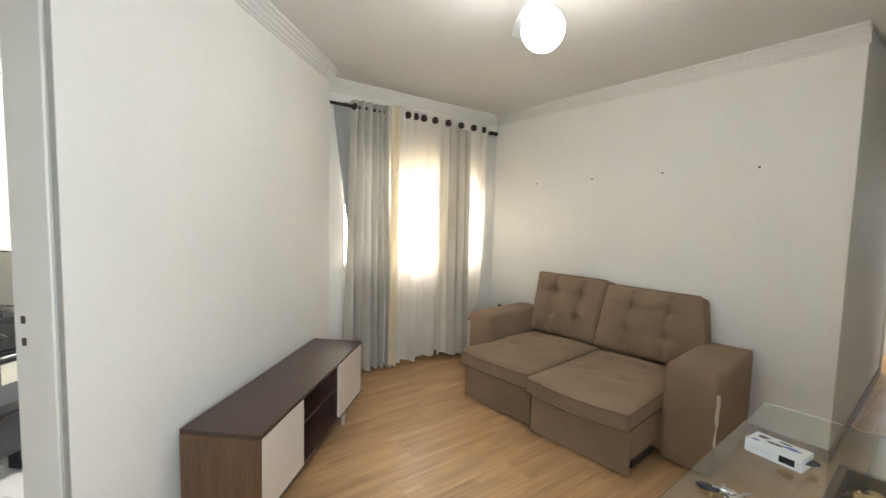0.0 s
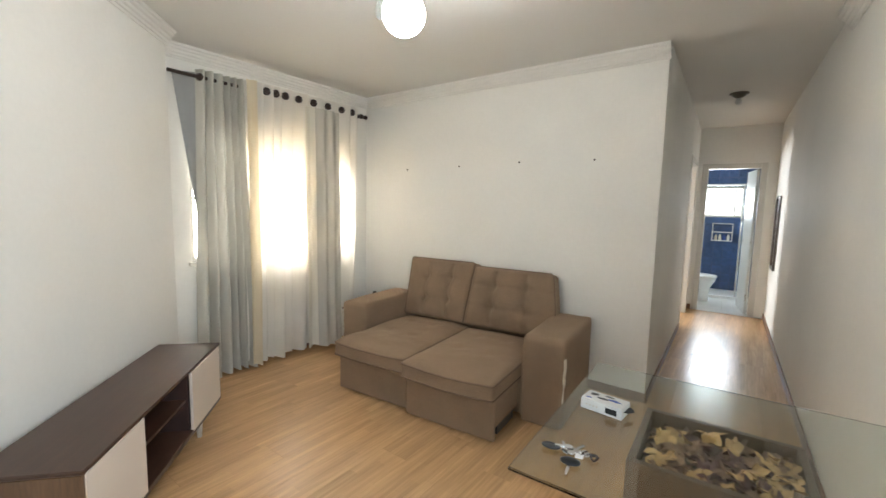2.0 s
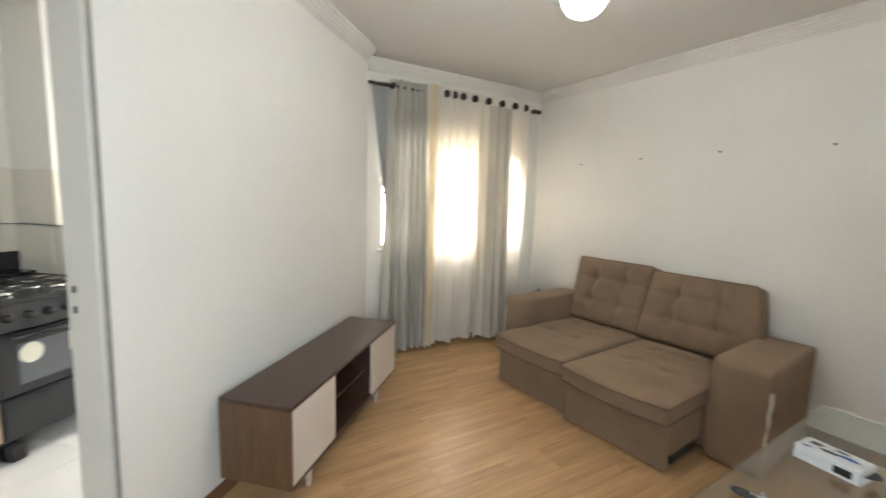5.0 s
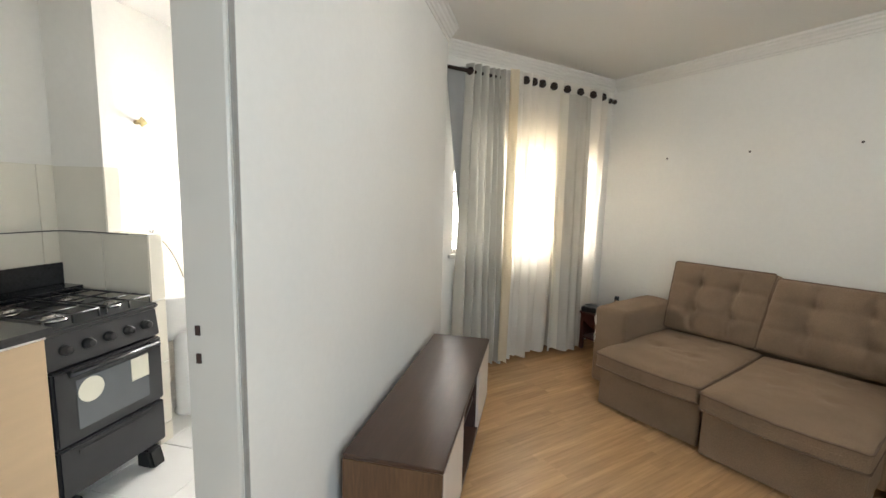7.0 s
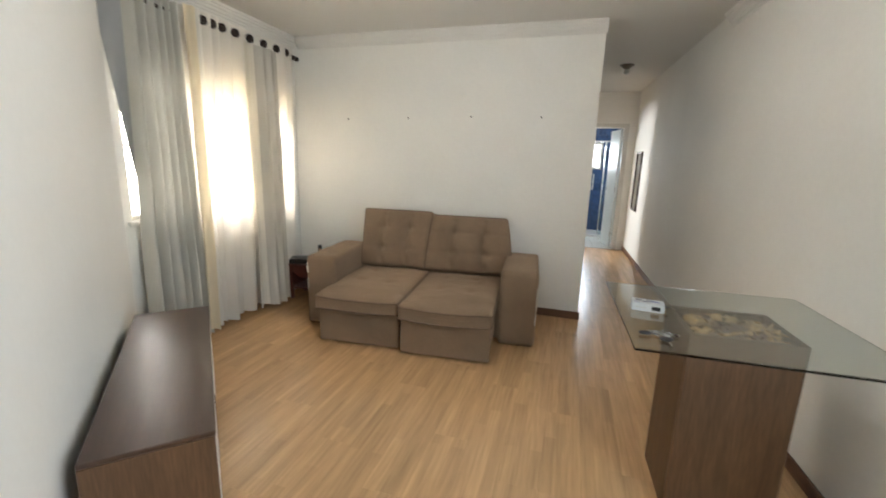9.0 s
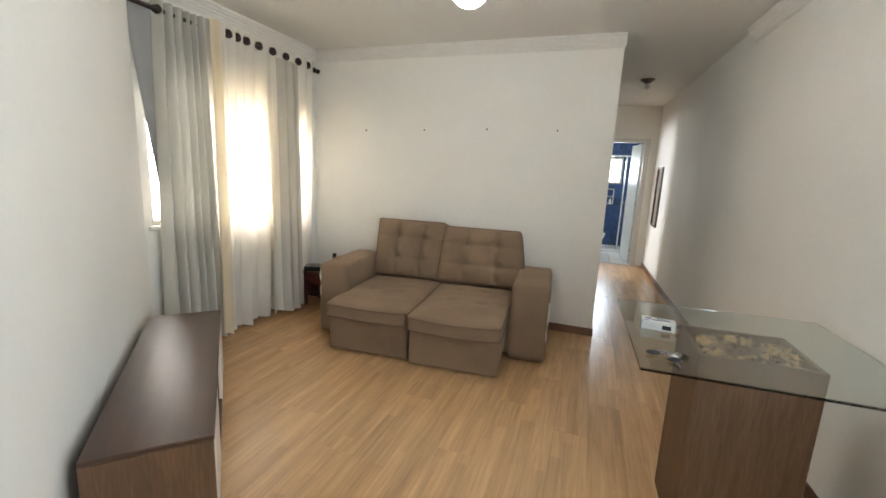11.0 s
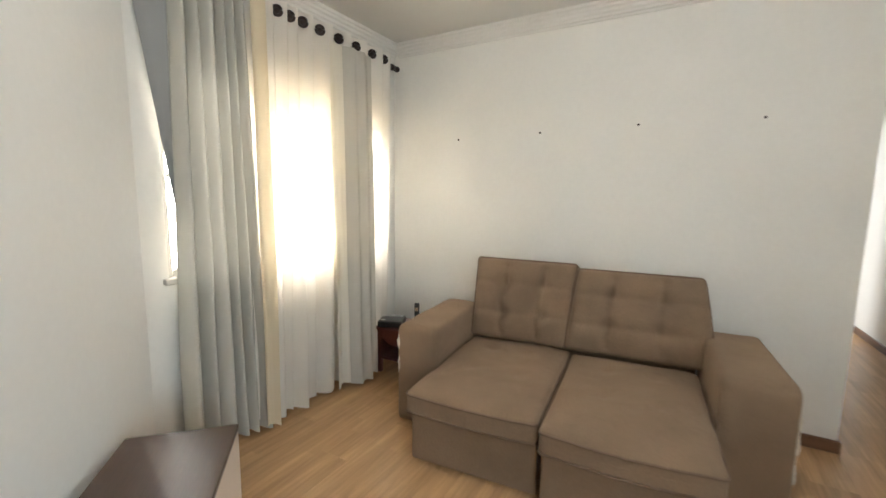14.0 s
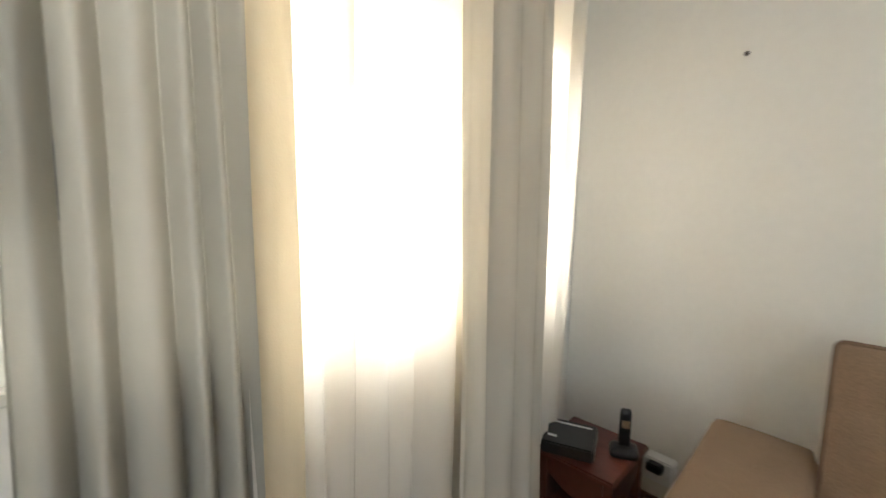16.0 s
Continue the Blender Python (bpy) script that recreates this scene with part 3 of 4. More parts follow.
part("tray", bbox(px0 + 0.021, py0 + 0.021, 0.735, px1 - 0.021, py1 - 0.021, 0.752), DARK, table, "dark tray sunk in the pedestal")
random.seed(11)
display = thing("dried_leaves", HALL @ pose(-2.485, -0.905, 0.752), "dried yellow and brown leaves scattered in the table pedestal", "leaves")


def leaf_mesh(s, mtl, k):
    bm = bmesh.new()
    n = 20
    mid = bm.verts.new((0, 0, 0))
    rings = []
    for q in (0.5, 1.0):
        ring = []
        for i in range(n):
            a = math.tau * i / n
            lobe = 0.36 + 0.13 * math.cos(5 * a + 0.3 * math.sin(k)) + 0.05 * math.cos(a) + 0.03 * math.sin(7 * a + k)
            d = s * lobe * q
            ring.append(bm.verts.new((d * math.cos(a), 0.85 * d * math.sin(a), s * (0.14 * q * q * math.sin(2 * a + k) + 0.05 * q * math.sin(5 * a + 2 * k)))))
        rings.append(ring)
    for i in range(n):
        j = (i + 1) % n
        bm.faces.new((mid, rings[0][i], rings[0][j]))
        bm.faces.new((rings[0][i], rings[1][i], rings[1][j], rings[0][j]))
    return finish("leaf", bm, mtl, True)


LEAVES = [leaf_mesh(s, mt, k) for k, (s, mt) in enumerate([(0.075, LEAF_Y), (0.06, LEAF_Y), (0.09, LEAF_Y), (0.075, LEAF_B), (0.055, LEAF_B), (0.08, LEAF_B), (0.07, LEAF_P), (0.08, LEAF_P)])]
for i in range(150):
    ob = new("leaf", random.choice(LEAVES[3:] if i < 122 else LEAVES[:4]))
    ob.parent = display
    ob.matrix_basis = pose(random.uniform(px0 + 0.04, px1 - 0.04), random.uniform(py0 + 0.04, py1 - 0.04), 0.012 + 0.032 * i / 150, random.uniform(-18, 18), random.uniform(-18, 18), random.uniform(0, 360))

# things on the table
carton = thing("product_box", pose(1.405, 2.07, TZ, 0, 0, -6), "small white printed gadget carton lying on the glass table", "box")
part("carton", bbox(-0.037, -0.066, 0.0, 0.037, 0.066, 0.036, 0.0012, 1), mat("white_card", (0.6, 0.6, 0.58), 0.5, var=0.03), carton)


def blob(bm, pts, z0, z1):
    f = bm.faces.new([bm.verts.new((x, y, z0)) for x, y in pts])
    r = bmesh.ops.extrude_face_region(bm, geom=[f])
    bmesh.ops.translate(bm, vec=(0, 0, z1 - z0), verts=[v for v in r["geom"] if isinstance(v, bmesh.types.BMVert)])


random.seed(8)
for cx, cy, rx, ry, mt in ((0.012, 0.04, 0.014, 0.017, BLACK), (-0.004, 0.008, 0.009, 0.02, BLACK), (0.004, -0.03, 0.01, 0.022, BLUE), (0.022, -0.008, 0.007, 0.02, BLACK), (-0.022, 0.045, 0.006, 0.012, BLUE)):
    bm = bmesh.new()
    blob(bm, [(cx + rx * math.cos(a) * random.uniform(0.6, 1.1), cy + ry * math.sin(a) * random.uniform(0.6, 1.1)) for a in [k * math.tau / 11 for k in range(11)]], 0.0361, 0.0365)
    part("print_mark", bm, mt, carton, "dark printed picture on the carton")
part("print_mark", bbox(-0.0376, -0.05, 0.008, -0.0371, -0.015, 0.026), BLACK, carton, "dark printed picture on the carton")
for k in range(4):
    part("print_bar", bbox(-0.0376, 0.01 + 0.011 * k, 0.015, -0.0371, 0.016 + 0.011 * k, 0.02), HEADRAIL, carton)
bm = bmesh.new()
blob(bm, [(-0.02, -0.066), (0.03, -0.066), (0.02, -0.085), (0.005, -0.09), (-0.015, -0.078)], 0.02, 0.0215)
part("flap", bm, BLACK, carton, "black inner flap sticking out")

keys = thing("key_ring", pose(1.085, 2.07, TZ, 0, 0, 10) @ Matrix.Scale(0.88, 4), "bunch of keys with a black car fob on the glass table", "keys")
bm = bmesh.new()
r = bmesh.ops.create_uvsphere(bm, u_segments=16, v_segments=10, radius=0.03)
bmesh.ops.scale(bm, vec=(0.65, 1.0, 0.28), verts=r["verts"])
bmesh.ops.translate(bm, vec=(-0.045, -0.005, 0.0085), verts=r["verts"])
part("fob", bm, BLACK, keys, "black car key fob", True)
bm = bmesh.new()
box(bm, -0.1, -0.008, 0.004, -0.062, 0.001, 0.007)
box(bm, -0.11, -0.006, 0.004, -0.1, -0.001, 0.007)
part("key_blade", bm, METAL, keys)
bm = bmesh.new()
tube(bm, [(0.012 + 0.016 * math.cos(a * 0.4488), 0.01 + 0.016 * math.sin(a * 0.4488), 0.004) for a in range(14)], 0.0018, True)
part("ring", bm, METAL, keys)
bm = bmesh.new()
r = bmesh.ops.create_uvsphere(bm, u_segments=16, v_segments=10, radius=0.03)
bmesh.ops.scale(bm, vec=(0.5, 1.0, 0.3), verts=r["verts"])
bmesh.ops.translate(bm, vec=(0.01, 0.062, 0.0092), verts=r["verts"])
part("key_case", bm, BLACK, keys, "black leather key case", True)
for k, (kx, ky, turn) in enumerate(((0.012, 0.018, 20), (0.02, -0.006, -35), (0.0, 0.0, 65), (0.024, 0.01, 110))):
    bm = bmesh.new()
    lathe(bm, [(0.012, 0), (0.0125, 0.0012), (0.012, 0.0024)], 16)
    box(bm, 0.01, -0.004, 0, 0.045, 0.004, 0.0024)
    for j in range(4):
        box(bm, 0.018 + 0.007 * j, 0.004, 0, 0.021 + 0.007 * j, 0.0065, 0.0024)
    bmesh.ops.transform(bm, matrix=pose(kx, ky, 0.003 + 0.003 * k, 3, -4, turn), verts=bm.verts)
    part("key", bm, METAL, keys, "steel door key")
for k in range(5):
    bm = bmesh.new()
    c = (0.018 + 0.006 * math.sin(k * 2.1), -0.028 - 0.009 * k, 0.006)
    tube(bm, [(c[0] + 0.008 * math.cos(a * 0.7), c[1] + 0.009 * math.sin(a * 0.7), c[2] + 0.003 * math.sin(a + k)) for a in range(9)], 0.0022, True)
    part("chain_link", bm, BLACK if k > 2 else METAL, keys)
part("tag", bbox(-0.01, -0.035, 0.002, 0.03, -0.012, 0.005, 0.001, 1), WHITE, keys, "small white plastic tag")
bm = bmesh.new()
tube(bm, [(0.01 + 0.02 * math.sin(a * 0.8), -0.03 - 0.006 * a, 0.005 + 0.004 * abs(math.sin(a))) for a in range(9)], 0.003)
part("lanyard", bm, BRONZE, keys)

# ---- curtain ----
ROD_Y, ROD_Z = 5.21, 2.405
rail = thing("curtain_rod", pose(0, 0, 0), "dark bronze curtain rod with eyelets and round finials", "curtain rod")
bm = bmesh.new()
rod(bm, (1.36, ROD_Y, ROD_Z), (3.26, ROD_Y, ROD_Z), 0.0135, None, 20)
part("pole", bm, BRONZE, rail, "", True)
for x in (1.575, 3.225):
    bm = bmesh.new()
    rod(bm, (x, ROD_Y, ROD_Z), (x, WIN_Y, ROD_Z - 0.01), 0.009)
    rod(bm, (x, WIN_Y - 0.012, ROD_Z - 0.01), (x, WIN_Y, ROD_Z - 0.01), 0.03, None, 20)
    rod(bm, (x - 0.012, ROD_Y, ROD_Z), (x + 0.012, ROD_Y, ROD_Z), 0.024, None, 20)
    part("bracket", bm, BRONZE, rail, "", True)
bm = bmesh.new()
lathe(bm, [(0.0135, 0), (0.02, 0.006), (0.013, 0.014), (0.022, 0.026), (0.024, 0.036), (0.018, 0.048), (0.004, 0.054)], 20, pose(3.26, ROD_Y, ROD_Z, 0, 90, 0))
part("finial", bm, BRONZE, rail, "", True)
bm = bmesh.new()
lathe(bm, [(0.014, 0), (0.03, 0.004), (0.034, 0.018), (0.03, 0.032), (0.014, 0.036)], 20, pose(1.57, ROD_Y, ROD_Z, 0, 90, 0))
part("stop_ring", bm, BRONZE, rail, "", True)


def drape(name, x0, x1, wave, yc, amp, ztop, zbot, mtl, label, seed, nx, nz=40, flare=0.0, hem=0.03, tilt=0.0):
    """A hanging cloth: wave(x) gives its fold offset; folds soften and drift towards the hem."""
    bm = bmesh.new()
    grid = []
    for i in range(nx + 1):
        u = i / nx
        col = []
        for j in range(nz + 1):
            v = j / nz
            c = u * min(9.0, 24.0 * (x1 - x0))
            x = x0 + (x1 - x0) * u + flare * (u - 0.5) * v + 0.02 * v * noise.noise(Vector((c * 0.67, v * 2, seed)))
            a = amp * (0.75 + 0.45 * v)
            f = wave(x0 + (x1 - x0) * u)
            if isinstance(f, tuple):
                x += f[1] * (1 - 0.75 * v)
                f = f[0] * (1 - 0.55 * v) + 0.6 * v * math.sin(31 * (x0 + (x1 - x0) * u) + 2.2 * noise.noise(Vector((c * 0.5, 0.3, seed))))
            y = yc + a * f + 0.012 * noise.noise(Vector((c, v * 2.5, seed + 5))) * (0.3 + v) + tilt * v
            low = zbot + hem * (0.5 + 0.5 * noise.noise(Vector((c * 0.8, 0, seed + 9)))) + 0.012 * f
            col.append(bm.verts.new((x, y, ztop + (low - ztop) * v)))
        grid.append(col)
    pts = [[v.co.copy() for v in col] for col in grid]
    bm.free()
    ob = thing(name, pose((x0 + x1) / 2, yc, 0), label, "curtain")
    inv = ob.matrix_world.inverted()
    for nm, j0, j1 in (("heading", 0, 2), ("cloth", 2, nz - 3), ("hem", nz - 3, nz)):
        bm = bmesh.new()
        g = [[bm.verts.new(inv @ p) for p in col[j0:j1 + 1]] for col in pts]
        for i in range(nx):
            for j in range(j1 - j0):
                bm.faces.new((g[i][j], g[i + 1][j], g[i + 1][j + 1], g[i][j + 1]))
        part(nm, bm, HEM if (nm == "hem" and mtl is SHEER) else mtl, ob, "", True)
    return ob


RINGS = (2.044, 2.138, 2.215, 2.327, 2.485, 2.651, 2.817, 2.99)


def ring_wave(x):
    """One broad face per eyelet, coming forward, then a quick return behind the next face: (offset, sideways shift)."""
    xs = (1.90, 1.97) + RINGS + (3.09,)
    for k in range(len(xs) - 1):
        if xs[k] <= x <= xs[k + 1]:
            size = xs[k + 1] - xs[k]
            t = (x - xs[k]) / size
            if t < 0.7:
                q = t / 0.7
                return math.cos(math.pi * q), size * (1.1 * q - t)
            q = (t - 0.7) / 0.3
            return -math.cos(math.pi * q), size * (1.1 - 0.1 * q - t)
    return 0.0, 0.0


def tight_wave(x):
    return 0.9 - 1.7 * abs(math.sin((x - 1.55) * 36 + 38 * (x - 1.55) ** 2 + 0.5 * math.sin(x * 31))) + 0.3 * math.sin((x - 1.55) * 29 + 1)


sheer = drape("sheer_curtain", 1.90, 3.085, ring_wave, ROD_Y - 0.055, 0.04, 2.462, 0.03, SHEER, "cream sheer voile curtain hanging from eyelets over the window", 1.0, 330, hem=0.06)
drape("blackout_drape", 1.56, 1.92, tight_wave, ROD_Y - 0.01, 0.045, 2.462, 0.02, DRAPE, "gathered grey-beige heavy drape beside the window", 7.0, 180, flare=0.1, hem=0.02)
drape("cream_lining", 2.44, 2.575, lambda x: math.sin((x - 2.44) * 24), ROD_Y - 0.112, 0.016, 2.352, 0.05, FOLD_LIT, "cream strip coloured as the lit side of the curtain fold", 6.0, 40, hem=0.03, tilt=-0.025)
drape("folded_drape", 2.55, 2.82, lambda x: -math.sin((x - 2.55) / 0.27 * math.pi) + 0.4 * math.sin((x - 2.55) * 58 + 0.8), ROD_Y - 0.118, 0.03, 2.352, 0.05, FOLD_SHADED, "folded curtain layer over the sheer, greyed for its shaded side", 3.0, 90, hem=0.03, tilt=-0.03)
drape("warm_lining", 1.895, 1.975, lambda x: math.sin((x - 1.88) * 46), ROD_Y - 0.112, 0.014, 2.455, 0.04, GLOW_CLOTH, "warm cream strip coloured as the glow between drape and sheer", 5.0, 40, hem=0.02)
bm = bmesh.new()
g = []
for i in range(7):
    u = i / 6
    g.append([bm.verts.new(sheer.matrix_world.inverted() @ Vector((3.08 + 0.05 * u + 0.008 * math.sin(v * 0.5), ROD_Y + 0.105 * u, 2.455 - 2.4 * v / 20))) for v in range(21)])
for A, B in zip(g, g[1:]):
    for j in range(20):
        bm.faces.new((A[j], A[j + 1], B[j + 1], B[j]))
part("return_edge", bm, HEM, sheer, "", True)


def lining_edge(x):
    """Height of the lining's drawn-up lower edge."""
    if x < 1.98:
        return 1.87
    if x < 2.075:
        return 1.87 - 3.6 * (x - 1.98)
    if x < 2.15:
        return 0.06
    if x < 2.25:
        return 1.84
    if x < 2.414:
        return 1.84 - 0.34 * (1 - math.sqrt(1 - ((x - 2.25) / 0.165) ** 2))
    if x < 2.78:
        return 0.06
    return 1.87 - 3.2 * (x - 2.78) ** 2


bm = bmesh.new()
cols = []
for i in range(221):
    x = 1.93 + 1.13 * i / 220
    low = lining_edge(x)
    cols.append([bm.verts.new((x, ROD_Y + 0.035 + 0.007 * math.sin(43 * x + 0.6 * math.sin(19 * x)), 2.44 + (low - 2.44) * j / 24)) for j in range(25)])
for A, B in zip(cols, cols[1:]):
    for j in range(24):
        bm.faces.new((A[j], A[j + 1], B[j + 1], B[j]))
solid("curtain_lining", bm, VEIL, "cream inner lining drawn up in curves behind the sheer", "curtain", None, "", True)
# slack drape edge swept towards the wall, its backlit shade put into a darker grey
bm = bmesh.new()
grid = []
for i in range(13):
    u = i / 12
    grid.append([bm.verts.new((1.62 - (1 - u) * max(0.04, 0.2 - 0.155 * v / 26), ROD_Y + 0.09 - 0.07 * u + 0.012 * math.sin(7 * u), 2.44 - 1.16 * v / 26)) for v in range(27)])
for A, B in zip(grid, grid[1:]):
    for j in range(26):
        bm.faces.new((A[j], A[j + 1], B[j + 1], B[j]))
solid("curtain_edge", bm, DRAPE_SHADED, "loose back edge of the grey-beige drape, darkened for backlit shade", "curtain", None, "", True)
for k, x in enumerate(RINGS):
    bm = bmesh.new()
    tube(bm, [(0, 0.025 * math.cos(a * 0.3927), 0.025 * math.sin(a * 0.3927)) for a in range(16)], 0.009, True)
    rod(bm, (0.004, 0, 0), (0.012, 0, 0), 0.022, 0.022, 16)
    eye = part("eyelet", bm, BRONZE, sheer, "dark bronze eyelet", True)
    step = (RINGS[k + 1] if k < 7 else 3.09) - x
    eye.matrix_basis = sheer.matrix_world.inverted() @ pose(x + 0.5 * step, ROD_Y - 0.068, ROD_Z, 0, 0, 58)

# screw holes on the sofa wall
for y, z in ((4.702, 1.838), (4.045, 1.851), (3.407, 1.863), (2.759, 1.858)):
    bm = bmesh.new()
    rod(bm, (SOFA_X - 0.006, y, z), (SOFA_X + 0.004, y, z), 0.007, 0.009, 12)
    rod(bm, (SOFA_X - 0.014, y, z + 0.001), (SOFA_X - 0.004, y, z + 0.001), 0.003, 0.004, 8)
    tagged(solid("wall_screw", bm, BRONZE, "dark screw in a wall plug above the sofa", "screw", None), group="screws in the wall")

# ---- nightstand with router and phone ----
ns = thing("nightstand", pose(3.12, 5.0, 0, 0, 0, 4), "small dark cherry wood nightstand with a carved apron", "nightstand")
NZ = 0.375
part("top", bbox(-0.2, -0.15, NZ - 0.022, 0.135, 0.17, NZ, 0.006, 2), CHERRY, ns)
for x in (-0.175, 0.085):
    for y in (-0.135, 0.12):
        part("leg", bbox(x, y, 0, x + 0.035, y + 0.035, NZ - 0.023, 0.004, 1), CHERRY, ns)
bm = bmesh.new()
pts = [(-0.14, 0.352), (0.085, 0.352)] + [(0.085 - 0.225 * i / 14, 0.30 - 0.075 * math.sin(math.pi * i / 14) ** 0.7) for i in range(15)]
f = bm.faces.new([bm.verts.new((x, -0.13, z)) for x, z in pts])
r = bmesh.ops.extrude_face_region(bm, geom=[f])
bmesh.ops.translate(bm, vec=(0, 0.018, 0), verts=[v for v in r["geom"] if isinstance(v, bmesh.types.BMVert)])
part("carved_apron", bm, CHERRY, ns)
bm = bmesh.new()
pts = [(-0.12, 0.352), (0.12, 0.352)] + [(0.12 - 0.24 * i / 10, 0.29 - 0.06 * math.sin(math.pi * i / 10)) for i in range(11)]
f = bm.faces.new([bm.verts.new((-0.17, y, z)) for y, z in pts])
r = bmesh.ops.extrude_face_region(bm, geom=[f])
bmesh.ops.translate(bm, vec=(0.016, 0, 0), verts=[v for v in r["geom"] if isinstance(v, bmesh.types.BMVert)])
part("carved_apron", bm, CHERRY, ns)
part("lower_shelf", bbox(-0.17, -0.13, 0.11, 0.11, 0.14, 0.128, 0.003, 1), CHERRY, ns)
part("back_panel", bbox(-0.14, 0.13, 0.13, 0.085, 0.142, NZ - 0.024), CHERRY, ns)
router = thing("router_box", pose(3.03, 5.06, NZ, 0, 0, -66), "flat black set-top box on the nightstand", "router")
part("case", bbox(-0.1, -0.1, 0.004, 0.09, 0.09, 0.052, 0.006, 2), BLACK, router)
part("label_strip", bbox(-0.08, 0.055, 0.0521, 0.07, 0.067, 0.0526), WHITE, router, "pale label strip")
part("sticker", bbox(-0.085, -0.055, 0.0521, -0.05, -0.04, 0.0526), WHITE, router, "small white sticker")
phone = thing("cordless_phone", pose(3.13, 4.9, NZ, 0, 0, -62), "black cordless phone standing in its charging base", "phone")
bm = cushion(0.1, 0.085, 0.03, 0.012, 0.006, cuts=6)
bmesh.ops.translate(bm, verts=bm.verts, vec=(-0.05, -0.042, 0.0))
part("charging_base", bm, BLACK, phone, "", True)
bm = cushion(0.042, 0.024, 0.15, 0.01, cuts=6)
bmesh.ops.translate(bm, verts=bm.verts, vec=(-0.021, -0.005, 0.022))
bmesh.ops.transform(bm, matrix=Matrix.Rotation(radians(-6), 4, "X"), verts=bm.verts)
hs = part("handset", bm, BLACK, phone, "", True)
part("screen", bbox(-0.014, -0.0225, 0.115, 0.014, -0.018, 0.145), METAL, hs, "grey display")
adapter = thing("power_adapter", pose(3.385, 4.86, 0.225, 0, 0, 0), "white power socket box with an adapter on the wall", "socket")
part("socket_box", bbox(-0.03, -0.06, -0.05, 0.034, 0.06, 0.05, 0.006, 2), WHITE, adapter)
part("plug", bbox(-0.07, -0.03, 0.01, -0.03, 0.03, 0.045, 0.005, 2), BLACK, adapter, "black plug")
random.seed(5)
for k in range(5):
    bm = bmesh.new()
    a = Vector((3.33, 4.75, 0.29))
    b = Vector((2.95 + 0.05 * k, 4.76 + 0.05 * k, 0.008))
    pts = []
    for i in range(21):
        u = i / 20
        p = a.lerp(b, u)
        p.z = max(0.006 + 0.004 * k, a.z * (1 - u) ** 2.2 + 0.06 * math.sin(math.pi * u) * (k == 1) + 0.007)
        p.x += 0.05 * math.sin(5 * u + k)
        p.y += 0.04 * math.cos(4 * u + k * 1.7) - 0.03
        pts.append(p)
    tube(bm, pts, 0.0028)
    solid("cable", bm, WHITE if k % 2 else BLACK, "thin loose cable lying by the nightstand", "cable", None, "", True)
bm = bmesh.new()
tube(bm, [(3.37, 4.75 - 0.13 * math.sin(math.pi * i / 16) * 0.4 - 0.14 * i / 16, 0.33 + 0.1 * math.sin(math.pi * i / 16)) for i in range(17)], 0.002)
solid("wire_loop", bm, WHITE, "thin pale wire arching by the wall", "cable", None, "", True)

# ---- ceiling fan with globe ----
fan = thing("ceiling_fan", pose(1.484, 3.042, 0), "ceiling fan with translucent acrylic blades and a lit globe", "ceiling fan")
bm = bmesh.new()
lathe(bm, [(0.07, 2.63), (0.075, 2.615), (0.1, 2.605), (0.125, 2.585), (0.13, 2.54), (0.12, 2.515), (0.06, 2.505), (0.05, 2.5), (0.05, 2.485)][::-1], 32)
part("motor", bm, BLADE, fan, "", True)
bm = bmesh.new()
lathe(bm, [(0.036, 2.385), (0.036, 2.47), (0.05, 2.475), (0.052, 2.484)], 28)
part("neck", bm, mat("milk_glass", (0.8, 0.8, 0.78), 0.3, var=0.02), fan, "white glass neck above the globe", True)
bm = bmesh.new()
bmesh.ops.create_uvsphere(bm, u_segments=32, v_segments=20, radius=0.095)
bmesh.ops.translate(bm, verts=bm.verts, vec=(0, 0, 2.312))
part("globe", bm, GLOBE, fan, "glowing white glass globe", True)
for k in range(3):
    bm = bmesh.new()
    n = 10
    outline = [(0.045, -0.03), (0.12, -0.045)] + [(0.16 + 0.3 * i / 8, -0.06 - 0.012 * math.sin(math.pi * i / 8)) for i in range(9)] + [(0.485, -0.04), (0.49, 0.0), (0.485, 0.04)] + [(0.46 - 0.3 * i / 8, 0.06 + 0.012 * math.sin(math.pi * i / 8)) for i in range(9)] + [(0.12, 0.045), (0.045, 0.03)]
    f = bm.faces.new([bm.verts.new((x, y, 2.468 + 0.18 * y)) for x, y in outline])
    r = bmesh.ops.extrude_face_region(bm, geom=[f])
    bmesh.ops.translate(bm, vec=(0, 0, 0.006), verts=[v for v in r["geom"] if isinstance(v, bmesh.types.BMVert)])
    bmesh.ops.transform(bm, matrix=Matrix.Rotation(radians(-66 + 120 * k), 4, "Z"), verts=bm.verts)
    part("blade", bm, ACRYLIC, fan, "translucent pale blue acrylic blade")

# ---- hall ----
lamp = thing("hall_lamp", HALL @ pose(1.84, -0.42, HALL_CEIL), "bare bulb in a small bronze ceiling fitting, unlit", "ceiling lamp")
bm = bmesh.new()
lathe(bm, [(0.02, -0.05), (0.03, -0.045), (0.055, -0.03), (0.06, -0.012), (0.085, -0.01), (0.085, 0)], 24)
part("fitting", bm, mat("aged_bronze", (0.16, 0.13, 0.1), 0.35, 0.6, var=0.15), lamp, "", True)
bm = bmesh.new()
lathe(bm, [(0.004, -0.115), (0.02, -0.11), (0.03, -0.092), (0.028, -0.075), (0.016, -0.058), (0.014, -0.045)], 20)
part("bulb", bm, ENAMEL, lamp, "white frosted bulb", True)
mirror = thing("wall_mirror", HALL @ pose(3.0, RIGHT, 0.765), "tall narrow mirror in a dark frame on the hall wall", "mirror")
